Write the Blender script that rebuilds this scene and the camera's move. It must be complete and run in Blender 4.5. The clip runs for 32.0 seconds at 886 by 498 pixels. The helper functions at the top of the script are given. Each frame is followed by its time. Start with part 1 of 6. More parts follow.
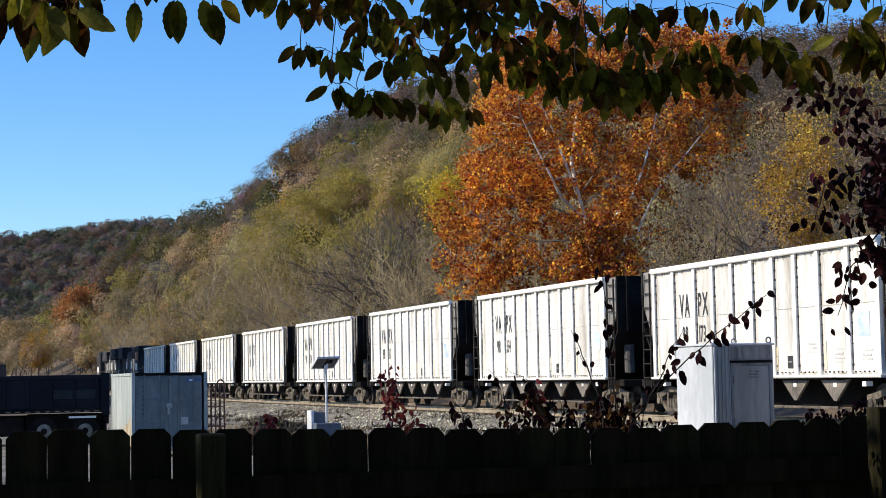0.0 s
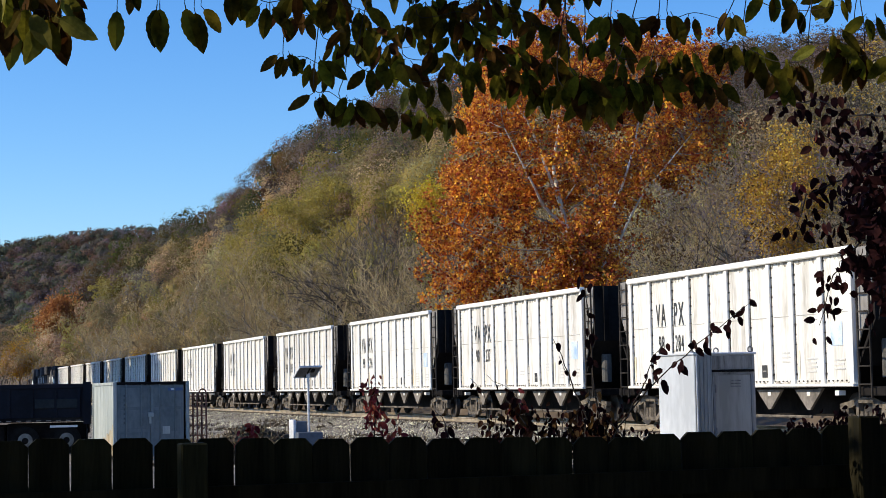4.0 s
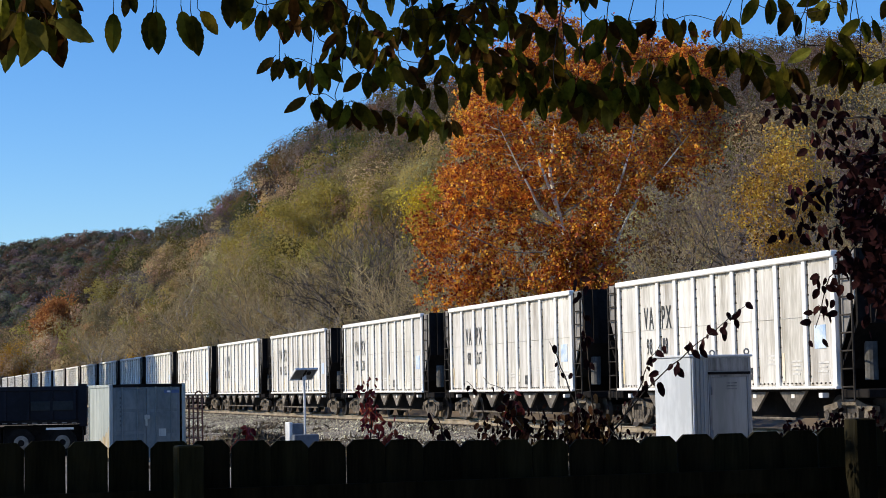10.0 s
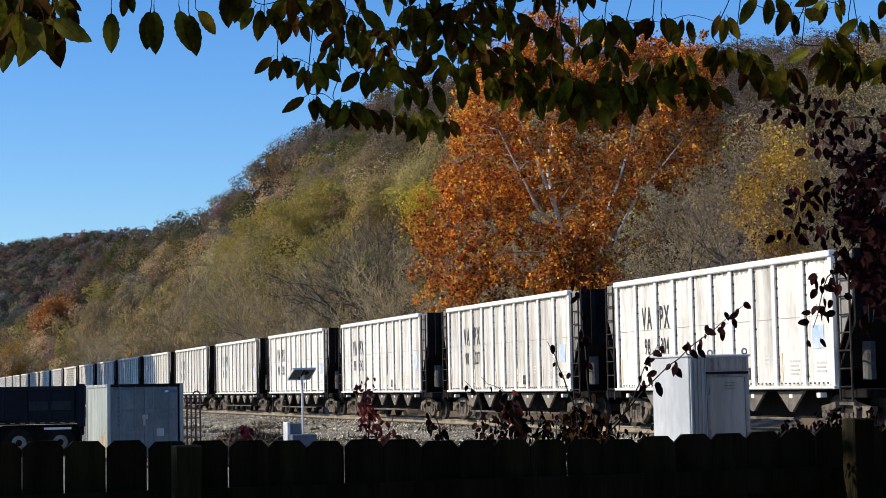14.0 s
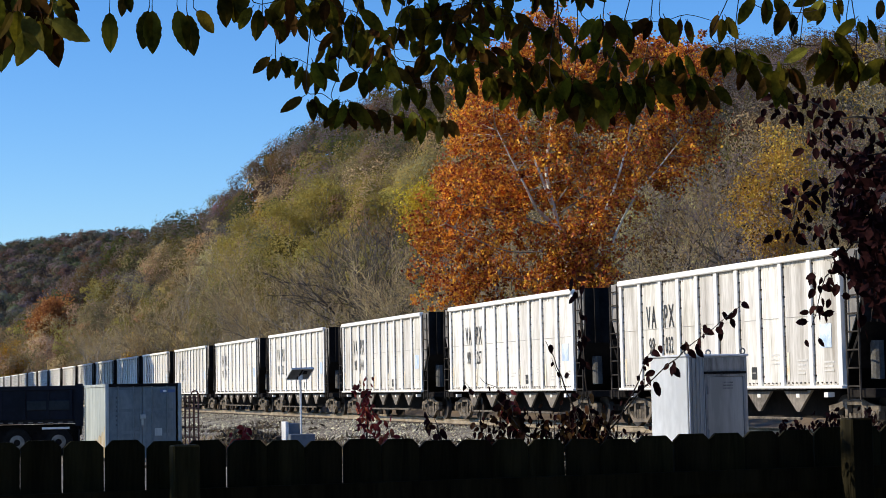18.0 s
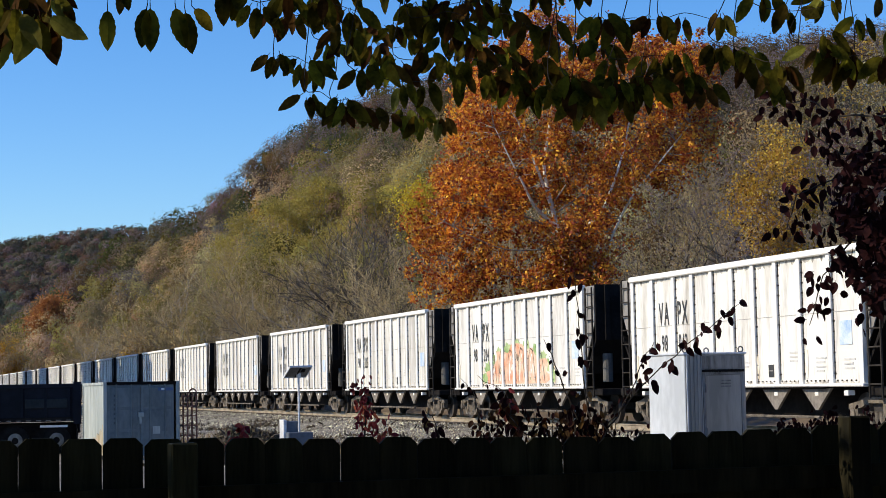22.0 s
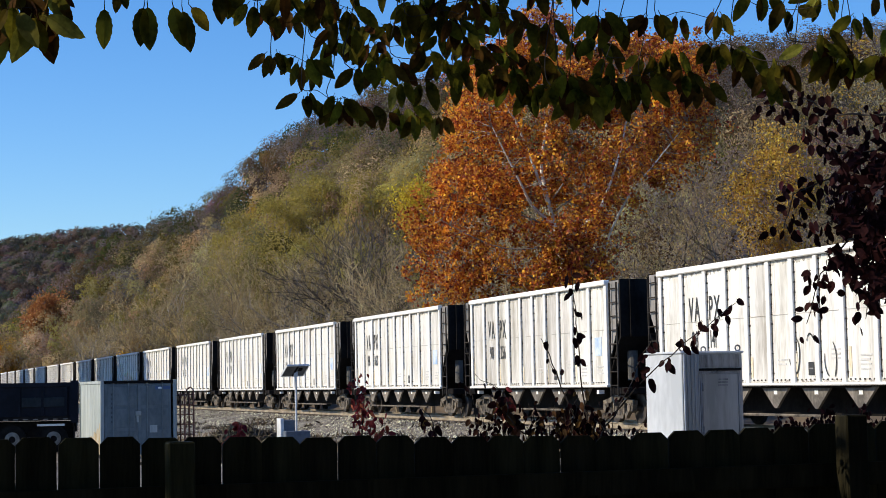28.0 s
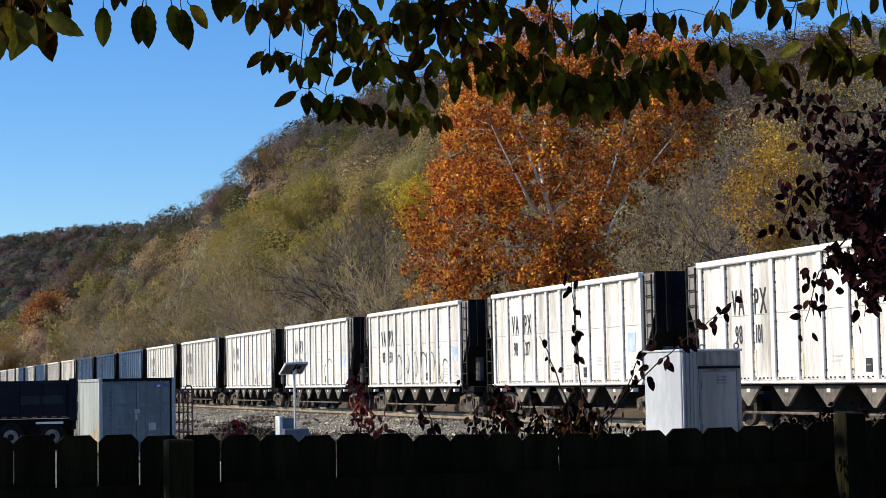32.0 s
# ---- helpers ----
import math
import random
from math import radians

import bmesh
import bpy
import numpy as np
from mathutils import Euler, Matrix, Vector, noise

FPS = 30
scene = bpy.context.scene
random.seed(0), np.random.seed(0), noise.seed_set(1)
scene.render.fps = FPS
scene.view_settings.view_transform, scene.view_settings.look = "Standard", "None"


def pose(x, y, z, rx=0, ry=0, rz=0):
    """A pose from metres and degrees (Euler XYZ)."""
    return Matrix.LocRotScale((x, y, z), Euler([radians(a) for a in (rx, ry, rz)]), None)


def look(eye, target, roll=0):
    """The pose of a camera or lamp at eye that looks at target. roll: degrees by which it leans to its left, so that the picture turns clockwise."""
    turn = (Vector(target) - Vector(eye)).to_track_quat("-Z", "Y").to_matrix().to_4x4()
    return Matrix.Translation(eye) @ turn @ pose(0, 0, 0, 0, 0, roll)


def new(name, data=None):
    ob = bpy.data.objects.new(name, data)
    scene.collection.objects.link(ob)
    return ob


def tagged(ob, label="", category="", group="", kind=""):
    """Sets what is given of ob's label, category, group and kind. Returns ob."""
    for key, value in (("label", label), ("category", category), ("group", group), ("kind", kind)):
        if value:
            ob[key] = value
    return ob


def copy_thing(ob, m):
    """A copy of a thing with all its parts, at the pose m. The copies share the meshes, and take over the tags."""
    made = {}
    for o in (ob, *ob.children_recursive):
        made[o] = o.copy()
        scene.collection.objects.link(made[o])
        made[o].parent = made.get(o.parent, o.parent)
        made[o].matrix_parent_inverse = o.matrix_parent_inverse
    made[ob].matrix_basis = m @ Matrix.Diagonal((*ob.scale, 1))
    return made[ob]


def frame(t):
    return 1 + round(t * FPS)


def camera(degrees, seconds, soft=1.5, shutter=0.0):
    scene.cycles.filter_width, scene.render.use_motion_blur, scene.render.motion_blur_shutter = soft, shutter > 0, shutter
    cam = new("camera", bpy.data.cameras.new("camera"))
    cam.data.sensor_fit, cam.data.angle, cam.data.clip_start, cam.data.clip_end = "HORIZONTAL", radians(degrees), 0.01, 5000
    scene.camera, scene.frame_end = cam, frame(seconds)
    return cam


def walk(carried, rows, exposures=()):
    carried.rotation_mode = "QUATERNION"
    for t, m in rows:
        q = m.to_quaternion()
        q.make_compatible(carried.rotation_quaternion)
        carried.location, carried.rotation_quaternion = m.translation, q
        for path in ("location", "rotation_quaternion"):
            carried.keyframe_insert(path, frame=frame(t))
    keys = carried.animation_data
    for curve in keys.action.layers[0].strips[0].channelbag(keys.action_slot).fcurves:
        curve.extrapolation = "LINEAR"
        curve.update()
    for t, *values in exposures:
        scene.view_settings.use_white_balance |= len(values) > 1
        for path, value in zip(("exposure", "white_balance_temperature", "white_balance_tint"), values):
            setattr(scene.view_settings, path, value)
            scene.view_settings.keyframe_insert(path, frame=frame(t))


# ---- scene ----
EYE = (0.0, 0.0, 2.0)
LEAN = -1.06
# seconds, heading to the right of the track's line, tilt upwards (degrees)
TURNS = [(0, 16.670, 4.003), (0.5, 16.839, 4.015), (1, 17.171, 4.089), (1.5, 17.187, 4.132), (2, 17.199, 4.163), (2.5, 17.207, 4.187), (3, 17.222, 4.214), (3.5, 17.226, 4.245), (5.5, 17.273, 4.356), (6, 17.276, 4.356), (7, 17.298, 4.356), (8, 17.318, 4.356), (9, 17.337, 4.353), (10, 17.356, 4.351), (11, 17.366, 4.355), (12, 17.384, 4.348), (13, 17.405, 4.336), (14, 17.420, 4.345), (16.5, 17.461, 4.348), (18, 17.477, 4.335), (19, 17.495, 4.315), (20, 17.511, 4.299), (21, 17.524, 4.288), (22, 17.537, 4.274), (23, 17.556, 4.274), (24, 17.561, 4.268), (25, 17.575, 4.264), (27.5, 17.618, 4.240), (29, 17.634, 4.216), (30, 17.637, 4.198), (31, 17.652, 4.178), (32, 17.665, 4.163)]


def aim(heading, tilt):
    a, b = radians(heading), radians(tilt)
    way = Vector((math.sin(a) * math.cos(b), math.cos(a) * math.cos(b), math.sin(b)))
    return look(EYE, Vector(EYE) + way * 10.0, LEAN)


cam = camera(27.53, 32.0, soft=0.62)
walk(cam, [(t, aim(h, b)) for t, h, b in TURNS], exposures=[(0.0, 0.16), (1.0, 0.40), (2.0, 0.46), (3.0, 0.2), (3.5, 0.14), (5.5, -0.08), (9.0, 0.0), (13.0, -0.03), (19.0, 0.04), (25.0, 0.0), (32.0, 0.0)])

# ---- light ----
SUN_SIDE, SUN_UP = 80.0, 31.0     # degrees left of the track's line, and above the horizon
sun_way = Vector((-math.sin(radians(SUN_SIDE)) * math.cos(radians(SUN_UP)),
                  math.cos(radians(SUN_SIDE)) * math.cos(radians(SUN_UP)), math.sin(radians(SUN_UP))))
world = bpy.data.worlds.new("sky")
scene.world = world
world.use_nodes = True
wn = world.node_tree.nodes
sky = wn.new("ShaderNodeTexSky")
sky.sky_type, sky.sun_disc = "NISHITA", False
sky.sun_elevation, sky.sun_rotation = radians(SUN_UP), radians(-SUN_SIDE)
sky.air_density, sky.dust_density, sky.ozone_density = 1.0, 0.3, 1.6
wn["Background"].inputs["Strength"].default_value = 0.136
tint = wn.new("ShaderNodeMix")
tint.data_type, tint.blend_type = "RGBA", "MULTIPLY"
tint.inputs[0].default_value, tint.inputs[7].default_value = 1.0, (0.74, 0.95, 1.28, 1)
clear = wn.new("ShaderNodeHueSaturation")
clear.inputs["Saturation"].default_value = 1.35
world.node_tree.links.new(sky.outputs[0], clear.inputs["Color"])
world.node_tree.links.new(clear.outputs[0], tint.inputs[6])
world.node_tree.links.new(tint.outputs[2], wn["Background"].inputs["Color"])
sun = new("sun", bpy.data.lights.new("sun", "SUN"))
sun.data.energy, sun.data.angle, sun.data.color = 4.7, radians(0.5), (1.0, 0.88, 0.67)
sun.matrix_world = look((-60, 40, 60), Vector((-60, 40, 60)) - sun_way)
tagged(sun, "low autumn sun", "sun", kind="structure")

# ---- materials ----
MATS = {}


def surface(name, dark, light, size=1.0, rough=0.7, metal=0.0, bump=0.2, stretch=(1, 1, 1), fine=8.0, vary=0.0, island=0.0, low=0.35, high=0.65, back=0.0, spec=0.5):
    """Two-scale noise between two colours, with relief; vary: by object; island: by loose piece; back: light let through."""
    if name in MATS:
        return MATS[name]
    m = bpy.data.materials.new(name)
    m.use_nodes = True
    n, li = m.node_tree.nodes, m.node_tree.links
    bsdf = n["Principled BSDF"]
    co = n.new("ShaderNodeTexCoord")
    mp = n.new("ShaderNodeMapping")
    mp.inputs["Scale"].default_value = stretch
    li.new(co.outputs["Object"], mp.inputs["Vector"])
    a, b = n.new("ShaderNodeTexNoise"), n.new("ShaderNodeTexNoise")
    a.inputs["Scale"].default_value, a.inputs["Detail"].default_value = 1.0 / size, 4.0
    b.inputs["Scale"].default_value, b.inputs["Detail"].default_value = fine / size, 3.0
    info = n.new("ShaderNodeObjectInfo")
    a.noise_dimensions = "4D"
    sh = n.new("ShaderNodeMath")
    sh.operation = "MULTIPLY"
    sh.inputs[1].default_value = 37.0
    li.new(info.outputs["Random"], sh.inputs[0])
    li.new(sh.outputs[0], a.inputs["W"])
    for t in (a, b):
        li.new(mp.outputs[0], t.inputs["Vector"])
    add = n.new("ShaderNodeMath")
    add.operation = "MULTIPLY_ADD"
    add.inputs[1].default_value = 0.4
    li.new(b.outputs["Fac"], add.inputs[0])
    li.new(a.outputs["Fac"], add.inputs[2])
    rng = n.new("ShaderNodeMapRange")
    rng.inputs["From Min"].default_value, rng.inputs["From Max"].default_value = low + 0.2, high + 0.2
    li.new(add.outputs[0], rng.inputs["Value"])
    mix = n.new("ShaderNodeMix")
    mix.data_type = "RGBA"
    mix.inputs[6].default_value, mix.inputs[7].default_value = (*dark, 1), (*light, 1)
    li.new(rng.outputs[0], mix.inputs[0])
    colour = mix.outputs[2]
    for amount, kind in ((vary, 0), (island, 1)):
        if amount:
            hsv = n.new("ShaderNodeHueSaturation")
            src = info.outputs["Random"] if not kind else n.new("ShaderNodeNewGeometry").outputs["Random Per Island"]
            r2 = n.new("ShaderNodeMapRange")
            r2.inputs["To Min"].default_value, r2.inputs["To Max"].default_value = 1 - amount, 1 + amount
            li.new(src, r2.inputs["Value"])
            li.new(r2.outputs[0], hsv.inputs["Value"])
            r3 = n.new("ShaderNodeMapRange")
            r3.inputs["To Min"].default_value, r3.inputs["To Max"].default_value = 0.5 - amount * 0.06, 0.5 + amount * 0.06
            li.new(src, r3.inputs["Value"])
            li.new(r3.outputs[0], hsv.inputs["Hue"])
            li.new(colour, hsv.inputs["Color"])
            colour = hsv.outputs[0]
    li.new(colour, bsdf.inputs["Base Color"])
    bsdf.inputs["Roughness"].default_value, bsdf.inputs["Metallic"].default_value = rough, metal
    bsdf.inputs["Specular IOR Level"].default_value = spec
    if bump:
        bp = n.new("ShaderNodeBump")
        bp.inputs["Strength"].default_value, bp.inputs["Distance"].default_value = bump, 0.02 * size
        li.new(add.outputs[0], bp.inputs["Height"])
        li.new(bp.outputs[0], bsdf.inputs["Normal"])
    if back:
        tr = n.new("ShaderNodeBsdfTranslucent")
        ms = n.new("ShaderNodeMixShader")
        ms.inputs[0].default_value = back
        li.new(colour, tr.inputs["Color"])
        li.new(bsdf.outputs[0], ms.inputs[1])
        li.new(tr.outputs[0], ms.inputs[2])
        li.new(ms.outputs[0], n["Material Output"].inputs["Surface"])
    MATS[name] = m
    return m


# ---- mesh helpers ----
def mesh_of(name, bm, *mats):
    me = bpy.data.meshes.new(name)
    bm.to_mesh(me)
    bm.free()
    for m in mats:
        me.materials.append(m)
    return me


def part(name, bm, material, parent, label=""):
    ob = new(name, mesh_of(name, bm, material) if isinstance(bm, bmesh.types.BMesh) else bm)
    ob.parent = parent
    return tagged(ob, label)


def thing(name, at, label, category, group="", turn=0.0, kind=""):
    ob = new(name)
    ob.empty_display_size = 0.2
    ob.matrix_world = pose(*at, 0, 0, turn)
    return tagged(ob, label, category, group, kind)


def box(bm, x0, x1, y0, y1, z0, z1, bevel=0.0):
    vs = [bm.verts.new(p) for p in ((x0, y0, z0), (x1, y0, z0), (x1, y1, z0), (x0, y1, z0), (x0, y0, z1), (x1, y0, z1), (x1, y1, z1), (x0, y1, z1))]
    fs = [bm.faces.new([vs[i] for i in f]) for f in ((3, 2, 1, 0), (4, 5, 6, 7), (0, 1, 5, 4), (1, 2, 6, 5), (2, 3, 7, 6), (3, 0, 4, 7))]
    if bevel:
        es = {e for f in fs for e in f.edges}
        bmesh.ops.bevel(bm, geom=list(es), offset=bevel, segments=1, affect="EDGES")
    return bm


def boxed(*dims, bevel=0.0):
    return box(bmesh.new(), *dims, bevel=bevel)


def tube(bm, p0, p1, r0, r1=None, n=8, caps=True):
    r1 = r0 if r1 is None else r1
    p0, p1 = Vector(p0), Vector(p1)
    d = (p1 - p0).normalized()
    u = d.orthogonal().normalized()
    v = d.cross(u)
    rings = []
    for p, r in ((p0, r0), (p1, r1)):
        rings.append([bm.verts.new(p + (u * math.cos(k * 2 * math.pi / n) + v * math.sin(k * 2 * math.pi / n)) * r) for k in range(n)])
    for k in range(n):
        bm.faces.new((rings[0][k], rings[0][(k + 1) % n], rings[1][(k + 1) % n], rings[1][k]))
    if caps:
        bm.faces.new(rings[0][::-1])
        bm.faces.new(rings[1])
    return bm


def curved(bm, guide, r0, r1, sides=6, steps=4):
    """A tapering round rod along a smooth curve through the guide points; gives the points along it."""
    pts = [Vector(p) for p in guide]
    fine = []
    for k in range(len(pts) - 1):
        a, b, c, d = pts[max(k - 1, 0)], pts[k], pts[k + 1], pts[min(k + 2, len(pts) - 1)]
        for q in range(steps):
            f = q / steps
            fine.append(0.5 * (2 * b + (c - a) * f + (2 * a - 5 * b + 4 * c - d) * f * f + (3 * b - a - 3 * c + d) * f ** 3))
    fine.append(pts[-1])
    m = len(fine) - 1
    for k in range(m):
        tube(bm, fine[k], fine[k + 1], r0 + (r1 - r0) * k / m, r0 + (r1 - r0) * (k + 1) / m, n=sides, caps=False)
    return fine


def prism(bm, outline, axis, a, b):
    """An outline in two coordinates, drawn out from a to b along axis 'x', 'y' or 'z'."""
    def put(p, q):
        return {"x": (q, p[0], p[1]), "y": (p[0], q, p[1]), "z": (p[0], p[1], q)}[axis]
    lo = [bm.verts.new(put(p, a)) for p in outline]
    hi = [bm.verts.new(put(p, b)) for p in outline]
    k = len(outline)
    for i in range(k):
        bm.faces.new((lo[i], lo[(i + 1) % k], hi[(i + 1) % k], hi[i]))
    bm.faces.new(lo[::-1])
    bm.faces.new(hi)
    bmesh.ops.recalc_face_normals(bm, faces=bm.faces)
    return bm


def sheet(name, verts, faces_n, mats, slots=None, smooth=False):
    """A mesh from arrays: verts (n,3) and faces as an (m,k) index array."""
    verts, faces_n = np.asarray(verts, np.float32), np.asarray(faces_n, np.int32)
    me = bpy.data.meshes.new(name)
    me.vertices.add(len(verts))
    me.vertices.foreach_set("co", verts.ravel())
    k = faces_n.shape[1]
    me.loops.add(faces_n.size)
    me.loops.foreach_set("vertex_index", faces_n.ravel())
    me.polygons.add(len(faces_n))
    me.polygons.foreach_set("loop_start", np.arange(0, faces_n.size, k, dtype=np.int32))
    if slots is not None:
        me.polygons.foreach_set("material_index", np.asarray(slots, np.int32))
    for m in mats:
        me.materials.append(m)
    me.update(calc_edges=True)
    if smooth:
        me.shade_smooth()
    return me


def flecks(rs, centres, size, aspect=1.6, droop=0.0, along=None):
    """Small four-cornered leaves or twigs round the centres: arrays of corners and faces."""
    n = len(centres)
    u = rs.normal(size=(n, 3))
    if along is not None:
        u = along + u * 0.35
    u[:, 2] -= droop
    u /= np.linalg.norm(u, axis=1)[:, None]
    w = np.cross(u, rs.normal(size=(n, 3)))
    w /= np.linalg.norm(w, axis=1)[:, None] + 1e-9
    s = (np.asarray(size) * rs.uniform(0.6, 1.35, n))[:, None]
    a, b = u * s * 0.5 * math.sqrt(aspect), w * s * 0.5 / math.sqrt(aspect)
    v = np.stack([centres - a, centres - a * 0.1 + b, centres + a, centres - a * 0.1 - b], 1).reshape(-1, 3)
    return v, np.arange(4 * n).reshape(-1, 4)


# ---- the land ----
TRACK_X, RAIL_Z, PITCH, SIDE_LONG = 22.03, 0.73, 16.2, 12.52


def ridge_near(az):
    elev = np.interp(az, [-25, -3, 3.6, 5.4, 7.2, 8.65, 9.6, 10.2, 10.75, 11.1, 11.55, 12, 12.45, 12.9, 13.5, 15.6, 18.3, 22.3, 28.5, 31.4, 45, 80, 130, 180],
                     [0.0, 0.0, 0.0275, 0.055, 0.081, 0.0925, 0.098, 0.1035, 0.110, 0.117, 0.124, 0.129, 0.136, 0.142, 0.149, 0.164, 0.172, 0.179, 0.182, 0.183, 0.19, 0.15, 0.08, 0.03])
    far = np.interp(az, [-25, 3.6, 8.65, 11.5, 16, 21, 30, 90, 180], [600, 600, 620, 560, 470, 420, 380, 330, 400])
    foot = np.interp(az, [-25, 4, 8, 12, 20, 30, 60, 180], [420, 330, 240, 170, 95, 75, 60, 200])
    return foot, far, np.maximum(elev * far + 2 - 11.0, 0)


def ridge_far(az):
    elev = np.interp(az, [-180, -60, 0, 3.6, 6, 7.2, 9, 20, 180], [0.04, 0.05, 0.08, 0.082, 0.088, 0.0915, 0.093, 0.09, 0.04])
    return 900.0, 1500.0, elev * 1500 - 10


def land(x, y):
    """Height of the ground."""
    x, y = np.asarray(x, float), np.asarray(y, float)
    az, r = np.degrees(np.arctan2(x, y)), np.hypot(x, y)
    z = np.zeros_like(r)
    bed = np.interp(x, [4, 9, 16, 18.2, 20.2, 23.9, 25.8, 34], [0, 0, 0.12, 0.26, 0.5, 0.5, 0.15, 0])
    z = z + bed - 0.32 * np.clip((y - 14) / 30, 0, 1) * np.clip((13.5 - x) / 5, 0, 1) * (r < 400)
    foot, far, top = ridge_near(az)
    u = (r - foot) / (far - foot)
    near = np.where(u < 1, top * np.clip(u, 0, 1) ** 0.92, top * np.clip(1 - 0.9 * (r - far) / far, 0, 1))
    f2, r2, t2 = ridge_far(az)
    v = (r - f2) / (r2 - f2)
    distant = np.where(v < 1, t2 * np.clip(v, 0, 1), t2 * np.clip(1 - 0.4 * (r - r2) / r2, 0, 1))
    return z + np.maximum(near, distant)


def build_ground():
    az = np.concatenate([np.arange(-180, 0, 4.0), np.arange(0, 36, 0.25), np.arange(36, 180, 4.0)])
    rr = np.concatenate([[0.3, 1.5, 3, 4.5], np.arange(6, 80, 0.7), np.geomspace(80, 2600, 90), [4200]])
    a, r = np.meshgrid(np.radians(az), rr, indexing="ij")
    x, y = r * np.sin(a), r * np.cos(a)
    z = land(x, y)
    lot = (r > 9) & (r < 130)
    rs = np.random.default_rng(3)
    z = z + np.where(lot, rs.normal(size=z.shape) * 0.012, 0)
    n, k = a.shape
    i, j = np.meshgrid(np.arange(n), np.arange(k - 1), indexing="ij")
    i2 = (i + 1) % n
    f = np.stack([i * k + j, i2 * k + j, i2 * k + j + 1, i * k + j + 1], -1).reshape(-1, 4)
    earth = surface("gravel_and_earth", (0.085, 0.07, 0.05), (0.26, 0.235, 0.185), size=1.2, rough=0.95, bump=0.6, fine=14.0)
    litter = surface("leaf_litter", (0.06, 0.045, 0.03), (0.14, 0.10, 0.06), size=4.0, rough=1.0, bump=0.5)
    cx = (x[:, :-1])[..., None].reshape(-1)
    cr = (r[:, :-1]).reshape(-1)
    slots = np.where((cr > 130) | (cx > 27), 1, 0)
    me = sheet("ground", np.stack([x, y, z], -1).reshape(-1, 3), f, [earth, litter], slots)
    tagged(new("ground", me), "pale gravel lot rising into wooded hills", "ground", kind="structure")


build_ground()


def build_track():
    rail_m = surface("worn_rail_steel", (0.2, 0.16, 0.11), (0.42, 0.35, 0.255), size=0.6, rough=0.7, metal=0.2, bump=0.15)
    tie_m = surface("creosoted_tie_wood", (0.05, 0.04, 0.03), (0.16, 0.125, 0.095), size=0.5, rough=0.9, bump=0.5, stretch=(1, 6, 6))
    prof = [(-0.07, 0), (0.07, 0), (0.07, 0.012), (0.012, 0.03), (0.01, 0.125), (0.036, 0.14), (0.036, 0.172), (-0.036, 0.172), (-0.036, 0.14), (-0.01, 0.125), (-0.012, 0.03), (-0.07, 0.012)]
    track = thing("railway_track", (TRACK_X, 0, RAIL_Z - 0.172), "steel rails on timber ties in pale ballast", "railway track", kind="structure")
    for side in (-0.755, 0.755):
        part("rail", prism(bmesh.new(), [(side + p[0], p[1]) for p in prof], "y", -40, 900), rail_m, track, "rust-brown steel rail")
    tie = mesh_of("tie", boxed(-1.3, 1.3, -0.115, 0.115, -0.16, 0.0, bevel=0.012), tie_m)
    for i in range(200):
        t = part("tie", tie, None, track)
        t.location = (0.04 * math.sin(i * 2.3), 24 + i * 0.53, 0.0)
    # loose stones of the ballast shoulder and the lot
    rs = np.random.default_rng(8)
    n = 34000
    y = 24 + rs.random(n) ** 1.4 * 110
    x = np.where(rs.random(n) < 0.78, rs.uniform(15.0, 23.6, n), rs.uniform(9.0, 15.0, n))
    z = land(x, y)
    keep = ~((np.abs(x - TRACK_X) < 1.32) & (rs.random(n) < 0.6))
    x, y, z = x[keep], y[keep], z[keep]
    n = len(x)
    r = rs.uniform(0.015, 0.045, n) * (1 + 0.9 * (rs.random(n) < 0.12))
    base = np.array([(1, 0, -.2), (0, 1, -.2), (-1, 0, -.2), (0, -1, -.2), (0.2, 0.1, 0.9), (-0.15, -0.1, -0.9)])
    v = base[None] * r[:, None, None] * rs.uniform(0.6, 1.4, (n, 6, 3)) + np.stack([x, y, z + 0.01], -1)[:, None]
    f = np.array([(0, 1, 4), (1, 2, 4), (2, 3, 4), (3, 0, 4), (1, 0, 5), (2, 1, 5), (3, 2, 5), (0, 3, 5)])
    faces = (f[None] + (np.arange(n) * 6)[:, None, None]).reshape(-1, 3)
    stone = surface("ballast_stone", (0.16, 0.14, 0.10), (0.52, 0.46, 0.35), size=1.6, rough=0.9, island=0.75, bump=0.3)
    tagged(new("ballast", sheet("ballast", v.reshape(-1, 3), faces, [stone])), "loose pale crushed stone ballast", "ballast", kind="stuff")


build_track()

# ---- train ----
GONE = [(0, 63.89), (1, 80.20), (2, 96.54), (3, 112.93), (3.5, 121.01), (5.5, 153.58), (6, 161.87), (7, 178.05), (8, 194.45), (9, 210.61), (10, 226.84), (11, 243.18), (12, 259.20), (13, 275.55), (14, 291.64), (14.5, 299.58), (16.5, 331.93), (17, 340.08), (17.5, 348.10), (18, 356.01), (19, 371.96), (20, 387.98), (21, 403.86), (22, 419.83), (23, 435.79), (24, 451.79), (25, 467.58), (25.5, 475.41), (27.5, 507.02), (28, 514.95), (29, 530.20), (30, 545.88), (31, 561.56), (32, 577.18)]
WHITE = surface("white_car_paint", (0.42, 0.385, 0.325), (0.79, 0.765, 0.71), size=1.4, rough=0.6, stretch=(1, 2.8, 0.45), bump=0.05, vary=0.1, low=0.27, high=0.55)
